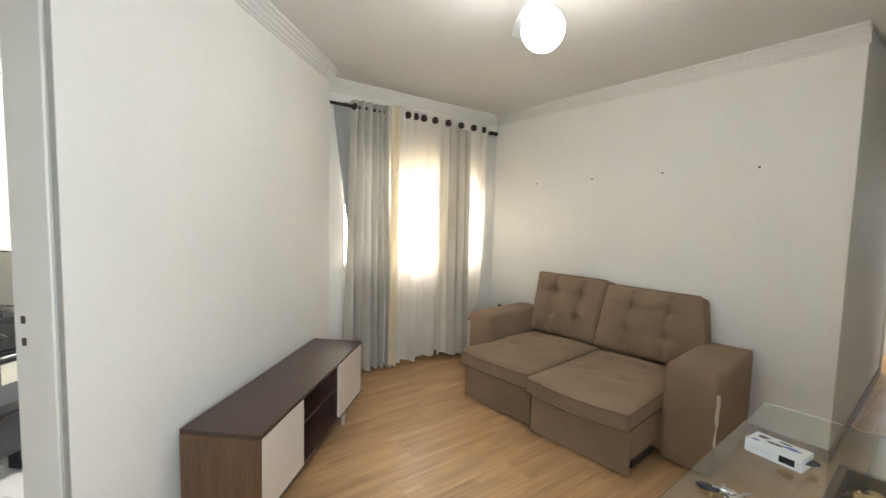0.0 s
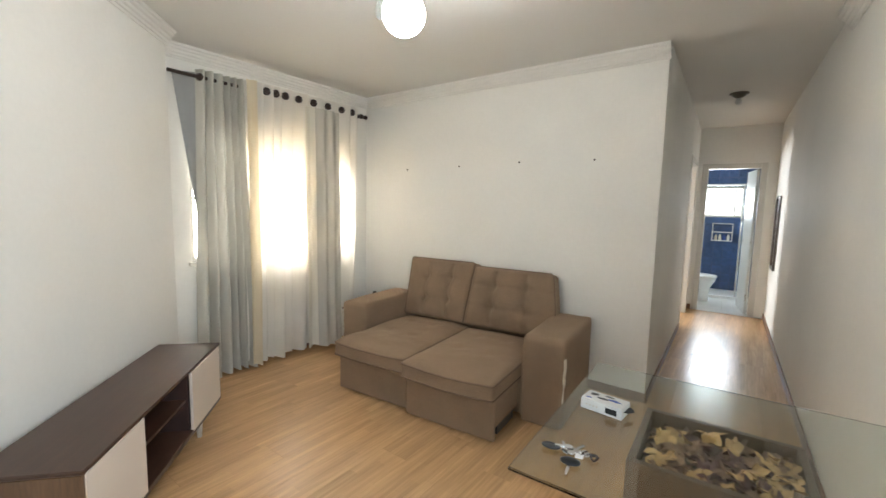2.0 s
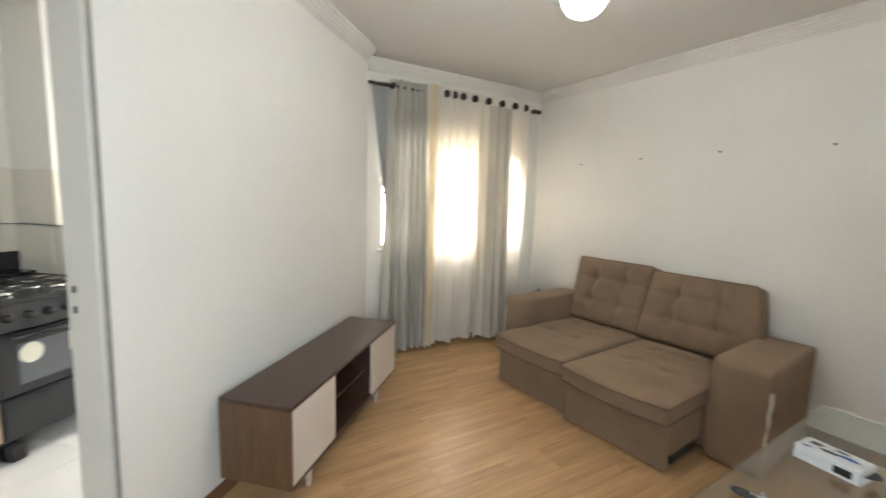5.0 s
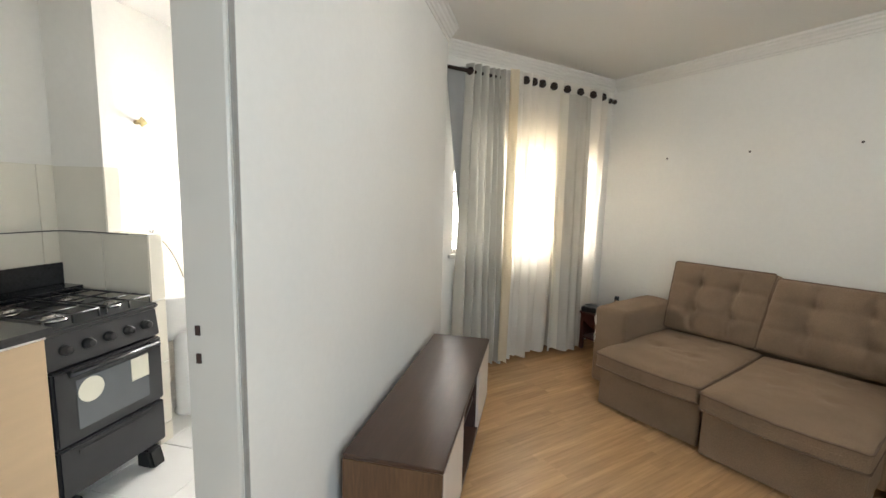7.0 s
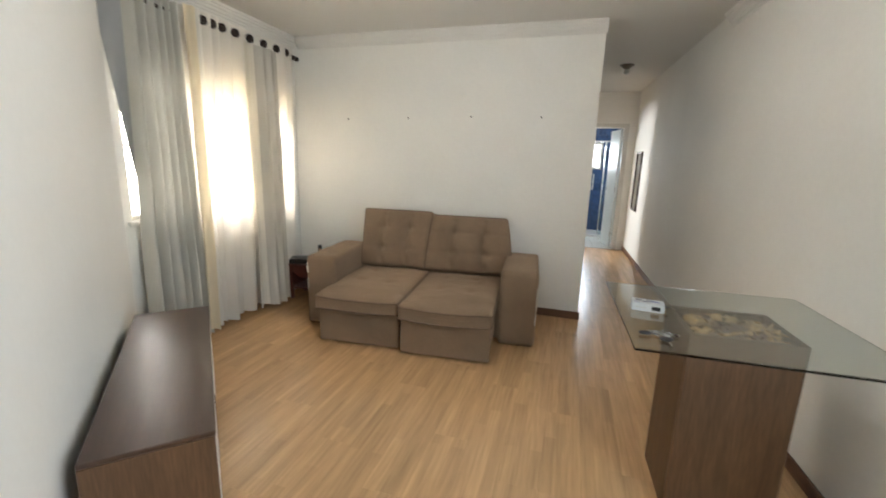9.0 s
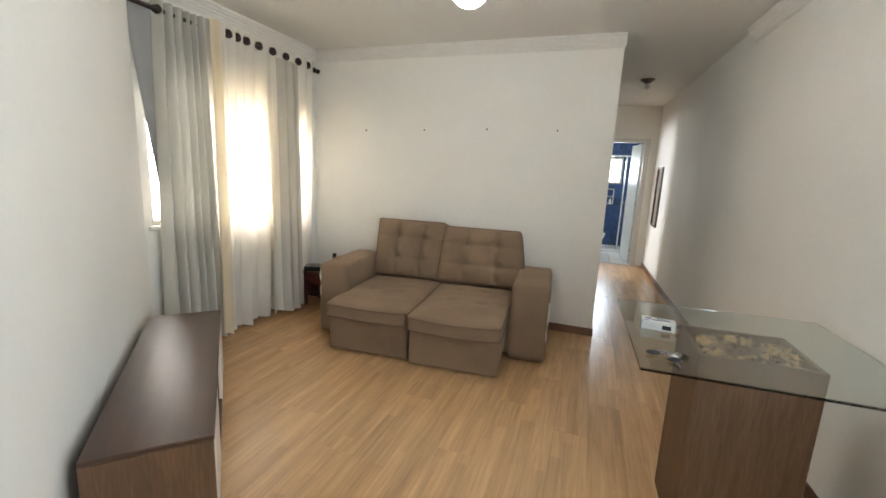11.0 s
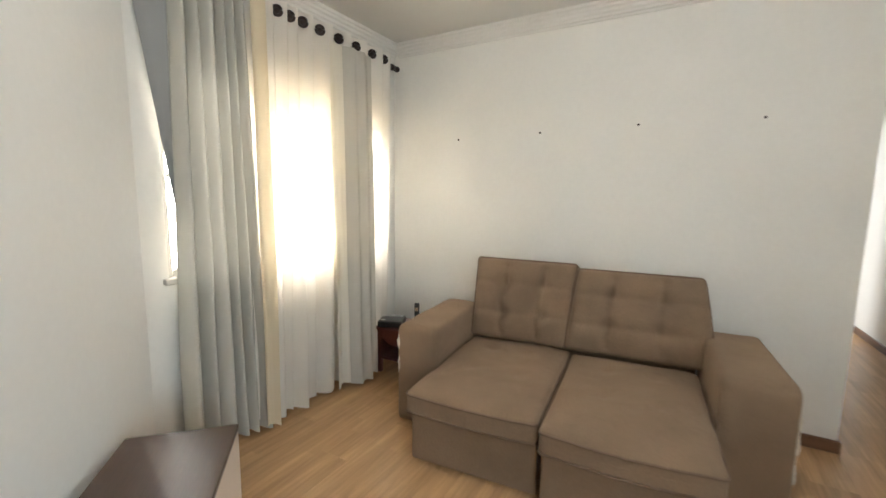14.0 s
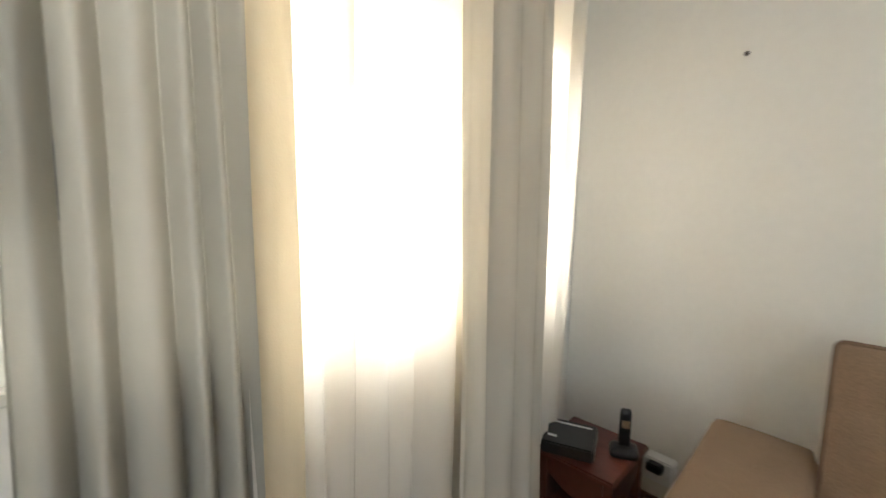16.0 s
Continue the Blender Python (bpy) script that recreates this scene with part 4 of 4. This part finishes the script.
for b in ((0, 0, 0, 0.03, 0.025, 0.912), (0.385, 0, 0, 0.415, 0.025, 0.912), (0.03, 0, 0, 0.385, 0.025, 0.03), (0.03, 0, 0.882, 0.385, 0.025, 0.912)):
    part("frame_side", bbox(*b, 0.003, 1), BRONZE, mirror)
part("glass", bbox(0.03, 0.002, 0.03, 0.385, 0.012, 0.882), MIRROR, mirror, "reflecting mirror glass")
bm = bmesh.new()
tube(bm, [(2.4 + 0.03 * math.sin(i * 0.7), -0.3 + 0.006 * i, 0.003) for i in range(8)], 0.0022)
solid("string_scrap", bm, BLACK, "dark scrap of string on the hall floor", "string", HALL @ pose(-0.9, 0.05, 0), "", True)

# ---- bathroom ----
leaf = thing("door_leaf", HALL @ pose(END + 0.1, BD0 + 0.02, 0, 0, 0, 8), "white painted bathroom door standing open", "door")
part("panel", bbox(0, 0, 0.012, 0.6, 0.035, 2.07, 0.003, 1), mat("door_paint", (0.74, 0.78, 0.78), 0.35, var=0.04, scale=3), leaf)
bm = bmesh.new()
rod(bm, (0.53, 0.035, 1.03), (0.53, 0.075, 1.03), 0.01)
rod(bm, (0.53, 0.07, 1.03), (0.43, 0.07, 1.03), 0.008)
rod(bm, (0.53, 0.035, 1.03), (0.53, 0.041, 1.03), 0.024, None, 20)
part("handle", bm, METAL, leaf, "chrome lever handle", True)
for z in (0.25, 1.05, 1.8):
    bm = bmesh.new()
    rod(bm, (-0.004, 0.03, z - 0.045), (-0.004, 0.03, z + 0.045), 0.006)
    part("hinge", bm, METAL, leaf)
BX = 6.05
walls("wall_bathroom_far", [(BX, -1.1, 0, BX + 0.1, -0.6, 2.7), (BX, 0.05, 0, BX + 0.1, 0.9, 2.7), (BX, -0.6, 0, BX + 0.1, 0.05, 1.4), (BX, -0.6, 1.9, BX + 0.1, 0.05, 2.7)], mat("blue_grout", (0.05, 0.07, 0.14), 0.6), "blue tiled far wall of the bathroom with a small window", HALL)
walls("wall_bathroom_side", [(END + 0.1, 0.5, 0, BX, 0.6, 2.7), (END + 0.1, -1.1, 0, BX, -1.0, 2.7)], WALL, "white painted side walls of the bathroom", HALL)
bwin = tagged(new("window_2"), "small white bathroom window with bright frosted glass", "window", "", "structure")
bwin.matrix_world = HALL
for b in ((BX - 0.01, -0.64, 1.37, BX + 0.05, -0.6, 1.93), (BX - 0.01, 0.05, 1.37, BX + 0.05, 0.09, 1.93), (BX - 0.01, -0.6, 1.37, BX + 0.05, 0.05, 1.41), (BX - 0.01, -0.6, 1.89, BX + 0.05, 0.05, 1.93), (BX, -0.52, 1.41, BX + 0.04, -0.49, 1.89)):
    part("window_frame", bbox(*b, 0.003, 1), CASING, bwin)
bm = bmesh.new()
box(bm, 6.9, -2.5, -0.5, 6.95, 2.0, 4.0)
solid("backdrop_bathroom", bm, BACKDROP, "bright overcast sky outside the bathroom window", "sky", HALL, "structure")
toilet = thing("toilet", HALL @ pose(4.7, -0.1, 0, 0, 0, -90), "white ceramic toilet with a closed lid", "toilet")
bm = bmesh.new()
lathe(bm, [(0.12, 0), (0.115, 0.1), (0.13, 0.22), (0.185, 0.34), (0.19, 0.39)], 28)
bmesh.ops.scale(bm, vec=(1.25, 1, 1), verts=bm.verts)
part("bowl", bm, ENAMEL, toilet, "", True)
bm = bmesh.new()
lathe(bm, [(0.195, 0.391), (0.2, 0.4), (0.195, 0.425), (0.15, 0.432)], 28)
bmesh.ops.scale(bm, vec=(1.25, 1, 1), verts=bm.verts)
part("lid", bm, ENAMEL, toilet, "", True)
part("cistern", bbox(-0.42, -0.19, 0.39, -0.23, 0.19, 0.75, 0.02, 2), ENAMEL, toilet)
shower = thing("shower_screen", HALL @ pose(5.05, 0, 0), "clear glass shower screen in a slim metal frame", "shower screen")
sp = part("screen_pane", bbox(0, -1.0, 0.06, 0.008, -0.62, 1.9), glass_mat("screen_glass", (0.75, 0.88, 0.95), 0.04), shower)
sp.visible_shadow = False
part("frame_post", bbox(-0.012, -0.62, 0.03, 0.02, -0.595, 1.92, 0.003, 1), METAL, shower)
part("frame_rail", bbox(-0.012, -1.0, 1.9, 0.02, 0.5, 1.93, 0.003, 1), METAL, shower)
part("kerb", bbox(-0.03, -1.0, 0.0, 0.04, 0.5, 0.05, 0.004, 1), ENAMEL, shower)
niche = thing("wall_caddy", HALL @ pose(BX - 0.09, -0.5, 0.92), "white wire shower shelf with bottles on the blue wall", "shelf")
for b in ((0, 0, 0, 0.08, 0.3, 0.015), (0, 0, 0.16, 0.08, 0.3, 0.172), (0, 0, 0.32, 0.08, 0.3, 0.33), (0, -0.012, 0, 0.08, 0, 0.33), (0, 0.3, 0, 0.08, 0.312, 0.33)):
    part("rack", bbox(*b), WHITE, niche)
for k in range(4):
    bm = bmesh.new()
    lathe(bm, [(0.02, 0), (0.022, 0.005), (0.022, 0.08), (0.01, 0.095), (0.01, 0.11)], 14, pose(0.04, 0.05 + 0.065 * k, 0.0155))
    part("bottle", bm, (WHITE, BLUE, PAPER, HEADRAIL)[k], niche, "", True)
light2 = thing("electric_shower", HALL @ pose(BX - 0.25, 0.12, 2.02), "white electric shower head on the bathroom wall", "shower")
bm = bmesh.new()
lathe(bm, [(0.05, 0), (0.06, 0.02), (0.045, 0.07), (0.05, 0.1), (0.03, 0.12)], 20)
part("head", bm, WHITE, light2, "", True)
bm = bmesh.new()
rod(bm, (0, 0, 0.1), (0.25, 0, 0.13), 0.012)
part("arm", bm, WHITE, light2, "", True)

# ---- kitchen beyond the doorway (x along the slanted wall, y away from it) ----
walls("wall_kitchen_back", [(-2.4, 1.95, 0, 2.6, 2.05, 2.66)], WALL, "white painted kitchen back wall", KITCHEN)
walls("wall_kitchen_stub", [(0.985, 1.6, 1.2, 1.065, 1.95, 2.66), (0.985, 1.337, 0, 1.065, 1.95, 1.195)], WALL, "low tiled partition with a wall stub beside the stove", KITCHEN)
walls("wall_laundry", [(2.6, 1.5, 0, 2.7, 2.05, 2.66), (2.6, DW, 0, 2.7, 0.85, 2.66), (2.6, 0.85, 0, 2.7, 1.8, 1.0), (2.6, 0.85, 2.1, 2.7, 1.8, 2.66)], WALL, "white painted laundry end wall with a window", KITCHEN)
walls("wall_kitchen_side", [(-2.5, 0.0, 0, -2.4, 2.05, 2.66)], WALL, "plain white kitchen side wall", KITCHEN)
walls("ceiling_kitchen", [(-2.5, DW, 2.6, 2.7, 2.05, 2.7)], CEILING, "plain white kitchen ceiling", KITCHEN)["category"] = "ceiling"
kfloor = walls("floor_kitchen", [(-2.4, 0.0, -0.1, 2.6, 2.0, -0.008)], GROUT, "white ceramic kitchen floor tiles", KITCHEN)
kfloor["category"] = "floor"
kwin = tagged(new("window_3"), "bright laundry window with a bamboo roller blind", "window", "", "structure")
kwin.matrix_world = KITCHEN
for b in ((2.6, 0.85, 1.0, 2.65, 0.89, 2.1), (2.6, 1.76, 1.0, 2.65, 1.8, 2.1), (2.6, 0.89, 1.0, 2.65, 1.76, 1.04), (2.6, 0.89, 2.06, 2.65, 1.76, 2.1), (2.605, 1.3, 1.04, 2.64, 1.33, 2.06)):
    part("window_frame", bbox(*b, 0.003, 1), CASING, kwin)
blind = thing("bamboo_blind", KITCHEN @ pose(2.57, 0.8, 0), "half-raised natural bamboo slat blind", "blind")
part("headrail", bbox(-0.02, 0, 2.13, 0.02, 1.06, 2.17, 0.004, 1), BAMBOO, blind)
slat = finish("slat", bbox(-0.004, 0, 0, 0.004, 1.05, 0.022, 0.002, 1), BAMBOO)
for k in range(16):
    ob = new("slat", slat)
    ob.parent = blind
    ob.matrix_basis = pose(0.004 * (k % 2), 0.005, 1.74 + 0.0245 * k)

stove = thing("stove", KITCHEN @ pose(0.382, 1.2, 0), "black freestanding gas stove with labels on its oven door", "stove")
SW, SD = 0.515, 0.56
part("body", bbox(0, 0.03, 0.1, SW, SD, 0.84, 0.008, 2), STOVE, stove)
part("cooktop", bbox(-0.004, 0.0, 0.841, SW + 0.004, SD, 0.865, 0.008, 2), STOVE, stove)
bm = bmesh.new()
v = box(bm, 0, 0.0, 0.70, SW, 0.03, 0.838)
for q in bm.verts:
    if q.co.z > 0.8 and q.co.y < 0.01:
        q.co.y += 0.018
soften(bm, 0.005, 2)
panel = part("control_panel", bm, STOVE, stove)
for k in range(5):
    bm = bmesh.new()
    lathe(bm, [(0.024, 0), (0.022, 0.012), (0.017, 0.014), (0.016, 0.03), (0.012, 0.032)], 18, pose(0.075 + 0.092 * k, 0.008, 0.768, 82, 0, 0))
    part("knob", bm, BLACK, panel, "", True)
door = part("oven_door", bbox(0.006, -0.012, 0.36, SW - 0.006, 0.029, 0.69, 0.008, 2), STOVE, stove)
part("oven_glass", bbox(0.09, -0.0155, 0.41, SW - 0.09, -0.0125, 0.63, 0.001, 1), mat("oven_glass", (0.12, 0.13, 0.14), 0.08, var=0.05), door, "dark glossy oven window")
bm = bmesh.new()
rod(bm, (0.05, -0.045, 0.672), (SW - 0.05, -0.045, 0.672), 0.011)
rod(bm, (0.07, -0.045, 0.672), (0.07, -0.01, 0.672), 0.008)
rod(bm, (SW - 0.07, -0.045, 0.672), (SW - 0.07, -0.01, 0.672), 0.008)
part("handle", bm, STOVE, door, "", True)
bm = bmesh.new()
rod(bm, (0.15, -0.0175, 0.57), (0.15, -0.0158, 0.57), 0.055, None, 24)
part("sticker", bm, PAPER, door, "round yellowish paper label")
part("sticker", bbox(0.335, -0.0175, 0.52, 0.425, -0.0158, 0.63), PAPER, door, "square pale paper label")
part("drawer_front", bbox(0.006, -0.01, 0.13, SW - 0.006, 0.029, 0.35, 0.008, 2), STOVE, stove)
part("drawer_grip", bbox(0.08, -0.016, 0.3, SW - 0.08, -0.0105, 0.325, 0.004, 2), STOVE, stove)
for x in (0.02, SW - 0.1):
    for y in (0.0, SD - 0.1):
        bm = bmesh.new()
        box(bm, x, y - 0.02, 0, x + 0.08, y + 0.09, 0.1)
        for q in bm.verts:
            if q.co.z > 0.05:
                q.co.y += 0.03 if q.co.y < y else 0.0
        soften(bm, 0.012, 2)
        part("foot", bm, BLACK, stove)
for x, y, rr in ((0.13, 0.14, 0.05), (0.385, 0.14, 0.04), (0.13, 0.4, 0.04), (0.385, 0.4, 0.055)):
    bm = bmesh.new()
    lathe(bm, [(rr, 0.866), (rr, 0.876), (rr * 0.7, 0.882), (rr * 0.65, 0.89), (rr * 0.2, 0.892)], 20, pose(x, y, 0))
    burner = part("burner", bm, METAL, stove, "", True)
for x0 in (0.02, 0.275):
    bm = bmesh.new()
    for x in (x0, x0 + 0.11, x0 + 0.22):
        tube(bm, [(x, 0.03, 0.868), (x, 0.03, 0.905), (x, 0.52, 0.905), (x, 0.52, 0.868)], 0.0045, seg=6)
    for y in (0.03, 0.14, 0.27, 0.4, 0.52):
        tube(bm, [(x0, y, 0.905), (x0 + 0.22, y, 0.905)], 0.0045, seg=6)
    part("pan_grate", bm, BLACK, stove, "", True)

unit = thing("base_cabinet", KITCHEN @ pose(-0.9, 1.17, 0), "beige wood-look kitchen base cabinet", "cabinet")
part("carcass", bbox(0, 0.02, 0.14, 1.275, 0.775, 0.865), CREAM2, unit)
for k in range(2):
    d = part("door", bbox(0.01 + 0.64 * k, 0.0, 0.2, 0.63 + 0.635 * k, 0.019, 0.85, 0.003, 1), CREAM2, unit, "beige wood-grain cabinet door")
    part("edge_pull", bbox(0.01 + 0.64 * k, -0.006, 0.852, 0.63 + 0.635 * k, 0.016, 0.866), METAL, d, "slim metal edge pull")
part("plinth", bbox(0.03, 0.08, 0.0, 1.24, 0.75, 0.139), DARK, unit)
bm = bmesh.new()
box(bm, -0.95, 1.14, 0.868, -0.35, 1.948, 0.9)
box(bm, 0.15, 1.14, 0.868, 0.376, 1.948, 0.9)
box(bm, -0.35, 1.14, 0.868, 0.15, 1.26, 0.9)
box(bm, -0.35, 1.72, 0.868, 0.15, 1.948, 0.9)
box(bm, 0.378, 1.79, 0.868, 0.975, 1.94, 0.9)
solid("countertop", bm, GRANITE, "polished black granite kitchen worktop", "countertop", KITCHEN)
solid("backsplash", bbox(-0.95, 1.92, 0.901, 0.975, 1.94, 1.02, 0.002, 1), GRANITE, "black granite upstand along the tiled wall", "backsplash", KITCHEN)
sink = thing("kitchen_sink", KITCHEN @ pose(-0.1, 1.49, 0.9), "inset steel kitchen sink in the granite worktop", "sink")
bm = bmesh.new()
for b in ((-0.25, -0.23, -0.15, 0.25, -0.215, 0.004), (-0.25, 0.215, -0.15, 0.25, 0.23, 0.004), (-0.25, -0.215, -0.15, -0.235, 0.215, 0.004), (0.235, -0.215, -0.15, 0.25, 0.215, 0.004), (-0.235, -0.215, -0.16, 0.235, 0.215, -0.148)):
    box(bm, *b)
part("basin", bm, METAL, sink)
bm = bmesh.new()
tube(bm, [(-0.9 + 0.116 * i, 1.938, 1.2 + 0.002 * math.sin(2.3 * i)) for i in range(17)] + [(0.975, 1.93 - 0.12 * i, 1.2 + 0.002 * math.sin(i)) for i in range(1, 5)], 0.003, seg=6)
solid("wall_cable", bm, BLACK, "thin dark cable along the kitchen tile joint", "cable", KITCHEN, "", True)
tap = thing("wall_tap", KITCHEN @ pose(0.58, 1.935, 1.24), "small dark tap on the tiled kitchen wall", "tap")
bm = bmesh.new()
rod(bm, (0, 0.01, 0), (0, -0.05, 0), 0.012)
rod(bm, (0, -0.045, 0), (-0.03, -0.09, 0.005), 0.01)
rod(bm, (0, -0.04, 0), (0, -0.04, 0.03), 0.016)
part("spout", bm, METAL, tap, "", True)
valve = thing("shutoff_valve", KITCHEN @ pose(1.5, 1.95, 1.88), "brass shut-off valve high on the laundry wall", "valve")
bm = bmesh.new()
rod(bm, (0, 0, 0), (0, -0.05, 0), 0.016)
rod(bm, (-0.035, -0.05, 0), (0.035, -0.05, 0), 0.009)
rod(bm, (0, -0.05, -0.03), (0, -0.05, 0.03), 0.009)
rod(bm, (0, -0.045, 0), (0, -0.065, 0), 0.022)
part("body", bm, mat("brass", (0.5, 0.4, 0.2), 0.35, 0.9), valve, "", True)

# laundry
tank = thing("laundry_sink", KITCHEN @ pose(1.36, 1.62, 0), "white laundry sink on a round pedestal", "sink")
bm = bmesh.new()
lathe(bm, [(0.085, 0), (0.085, 0.02), (0.075, 0.04), (0.07, 0.5), (0.09, 0.56)], 24, pose(0.0, -0.12, 0))
part("pedestal", bm, ENAMEL, tank, "", True)
bm = bmesh.new()
rings = []
for z, hx, hy, oy in ((0.5, 0.14, 0.12, 0.02), (0.62, 0.21, 0.22, 0.0), (0.8, 0.245, 0.3, 0.0), (0.82, 0.255, 0.315, 0.0), (0.825, 0.25, 0.31, 0.0), (0.815, 0.225, 0.28, 0.0), (0.6, 0.15, 0.16, 0.0)):
    rings.append([bm.verts.new((x, y + oy, z)) for x, y, _ in box_loop(-hx, -hy, hx, hy, 0, min(hx, hy) * 0.35, 5)])
for A, B in zip(rings, rings[1:]):
    for k in range(len(A)):
        bm.faces.new((A[k], A[(k + 1) % len(A)], B[(k + 1) % len(A)], B[k]))
bm.faces.new(rings[0])
bm.faces.new(rings[-1])
part("basin", bm, ENAMEL, tank, "", True)
faucet = thing("laundry_faucet", KITCHEN @ pose(1.5, 1.95, 1.12), "chrome laundry tap with a grey hose", "faucet")
bm = bmesh.new()
rod(bm, (0, 0, 0), (0, -0.09, 0), 0.011)
rod(bm, (0, -0.07, 0), (0, -0.07, 0.035), 0.013)
rod(bm, (-0.025, -0.07, 0.04), (0.025, -0.07, 0.04), 0.006)
part("tap", bm, METAL, faucet, "", True)
bm = bmesh.new()
tube(bm, [(0.012 * i, -0.09 - 0.012 * i, -0.002 - 0.003 * i * i) for i in range(11)], 0.009)
part("hose", bm, HEADRAIL, faucet, "grey flexible hose", True)
bucket = thing("bucket", KITCHEN @ pose(1.7, 1.42, 0), "square white plastic bucket with a blue printed label", "bucket")
bm = bmesh.new()
rings = []
for z, h in ((0, 0.1), (0.3, 0.118), (0.33, 0.124), (0.375, 0.124)):
    rings.append([bm.verts.new((x, y, z)) for x, y, _ in box_loop(-h, -h, h, h, 0, 0.03, 4)])
for A, B in zip(rings, rings[1:]):
    for k in range(len(A)):
        bm.faces.new((A[k], A[(k + 1) % len(A)], B[(k + 1) % len(A)], B[k]))
bm.faces.new(rings[0])
bm.faces.new(rings[-1])
part("tub", bm, WHITE, bucket, "", False)
part("printed_label", bbox(-0.118, -0.09, 0.06, -0.111, 0.09, 0.24), BLUE, bucket, "blue label band")
part("printed_picture", bbox(-0.1195, -0.06, 0.09, -0.1182, 0.03, 0.2), HEADRAIL, bucket, "grey picture on the label")
bm = bmesh.new()
lathe(bm, [(0.05, 0.376), (0.055, 0.38), (0.075, 0.46), (0.07, 0.462)], 20)
part("tub_pot", bm, PAPER, bucket, "", True)
washer = thing("washing_machine", KITCHEN @ pose(1.86, 1.15, 0), "white top-loading washing machine under the window", "washing machine")
part("body", bbox(0, 0, 0.03, 0.6, 0.62, 0.88, 0.015, 2), ENAMEL, washer)
part("lid", bbox(0.02, 0.02, 0.882, 0.5, 0.6, 0.9, 0.008, 2), WHITE, washer)
part("control_panel", bbox(0.5, 0.01, 0.882, 0.6, 0.61, 0.98, 0.012, 2), WHITE, washer)
for x in (0.05, 0.51):
    for y in (0.05, 0.53):
        part("foot", bbox(x, y, 0, x + 0.04, y + 0.04, 0.03), BLACK, washer)
cap = thing("detergent_lid", KITCHEN @ pose(1.98, 1.55, 0.9), "small blue plastic cap on the washing machine", "lid")
bm = bmesh.new()
lathe(bm, [(0.04, 0), (0.04, 0.02), (0.03, 0.026)], 16)
part("cap", bm, BLUE, cap, "", True)

# ---- floor planks and tiles ----
random.seed(21)
PL, PW = 1.28, 0.19
PLANK = {}


def plank_mesh(length, width):
    key = (round(length, 3), round(width, 3))
    if key not in PLANK:
        PLANK[key] = finish("plank", bbox(0, 0, -0.011, length - 0.0005, width - 0.0005, 0.0, 0.0006, 1), FLOOR)
    return PLANK[key]


for row in range(26):
    y0 = 0.95 + row * PW
    x = -2.5 - (0.0, 0.47, 0.86, 0.23, 0.66)[row % 5]
    limit = 7.25 if y0 < 2.35 else 3.42
    while x < limit:
        x1 = min(x + PL, limit)
        x = max(x, -1.9)
        if x1 - x > 0.05:
            near = min((KITCHEN.inverted() @ Vector((cx, cy, 0))).y for cx in (x, x1) for cy in (y0, y0 + PW))
            if near < 0.05 or x > 1.0:
                ob = new("plank", plank_mesh(x1 - x, PW))
                ob.parent = floor
                ob.location = (x, y0, 0)
        x = x1
TILES = {}


def tile(parent, w, h, m, mtl):
    key = (round(w, 3), round(h, 3), mtl.name)
    if key not in TILES:
        TILES[key] = finish("tile", bbox(0.0015, 0.0015, -0.007, w - 0.0015, h - 0.0015, 0.0, 0.0012, 1), mtl)
    ob = new("tile", TILES[key])
    ob.parent = parent
    ob.matrix_basis = m
    return ob


for i in range(11):
    for j in range(5):
        if DW + 0.4 * j < 1.95:
            tile(kfloor, 0.4, min(0.4, 1.95 - DW - 0.4 * j), pose(-1.8 + 0.4 * i, DW + 0.4 * j, 0.006), FTILE)
tile(kfloor, 0.8, DW, pose(-0.8, 0.0, 0.006), FTILE)
kb = bpy.data.objects["wall_kitchen_back"]
for i in range(12):
    for j in range(5):
        z0, z1 = max(0.0, 1.2 - 0.36 * (j)), 1.2 - 0.36 * (j - 1)
        if z1 - z0 > 0.05:
            tile(kb, 0.3, z1 - z0, Matrix.Translation((-0.9 + 0.3 * i, 1.943, z0)) @ pose(0, 0, 0, 90, 0, 0), TILE)
stub = bpy.data.objects["wall_kitchen_stub"]
for j in range(4):
    z0, z1 = max(0.0, 1.2 - 0.36 * (j + 1)), 1.195 - 0.36 * j
    if z1 - z0 > 0.05:
        tile(stub, 0.3, z1 - z0, Matrix.Translation((0.978, 1.635, z0)) @ pose(0, 0, 0, 90, 0, -90), TILE)
        tile(stub, 0.306, z1 - z0, Matrix.Translation((0.978, 1.943, z0)) @ pose(0, 0, 0, 90, 0, -90), TILE)
        tile(stub, 0.087, z1 - z0, Matrix.Translation((0.98, 1.33, z0)) @ pose(0, 0, 0, 90, 0, 0), TILE)
tile(stub, 0.345, 0.355, Matrix.Translation((0.978, 1.943, 1.2)) @ pose(0, 0, 0, 90, 0, -90), TILE)
tile(stub, 0.087, 0.355, Matrix.Translation((0.98, 1.593, 1.2)) @ pose(0, 0, 0, 90, 0, 0), TILE)
tile(stub, 0.085, 0.255, Matrix.Translation((0.98, 1.335, 1.203)), TILE)
bf = bpy.data.objects["floor_bathroom"]
for i in range(7):
    for j in range(6):
        tile(bf, 0.33, 0.33, pose(END + 0.01 + 0.33 * i, -1.1 + 0.33 * j, 0), FTILE)
bw = bpy.data.objects["wall_bathroom_far"]
for i in range(10):
    for j in range(15):
        y, z = -0.98 + 0.15 * i, 0.15 * j
        if z < 2.2 and not (-0.74 < y < 0.08 and 1.3 < z < 1.92):
            tile(bw, 0.15, 0.15, Matrix.Translation((BX - 0.007, y + 0.15, z)) @ pose(0, 0, 0, 90, 0, -90), BLUETILE)
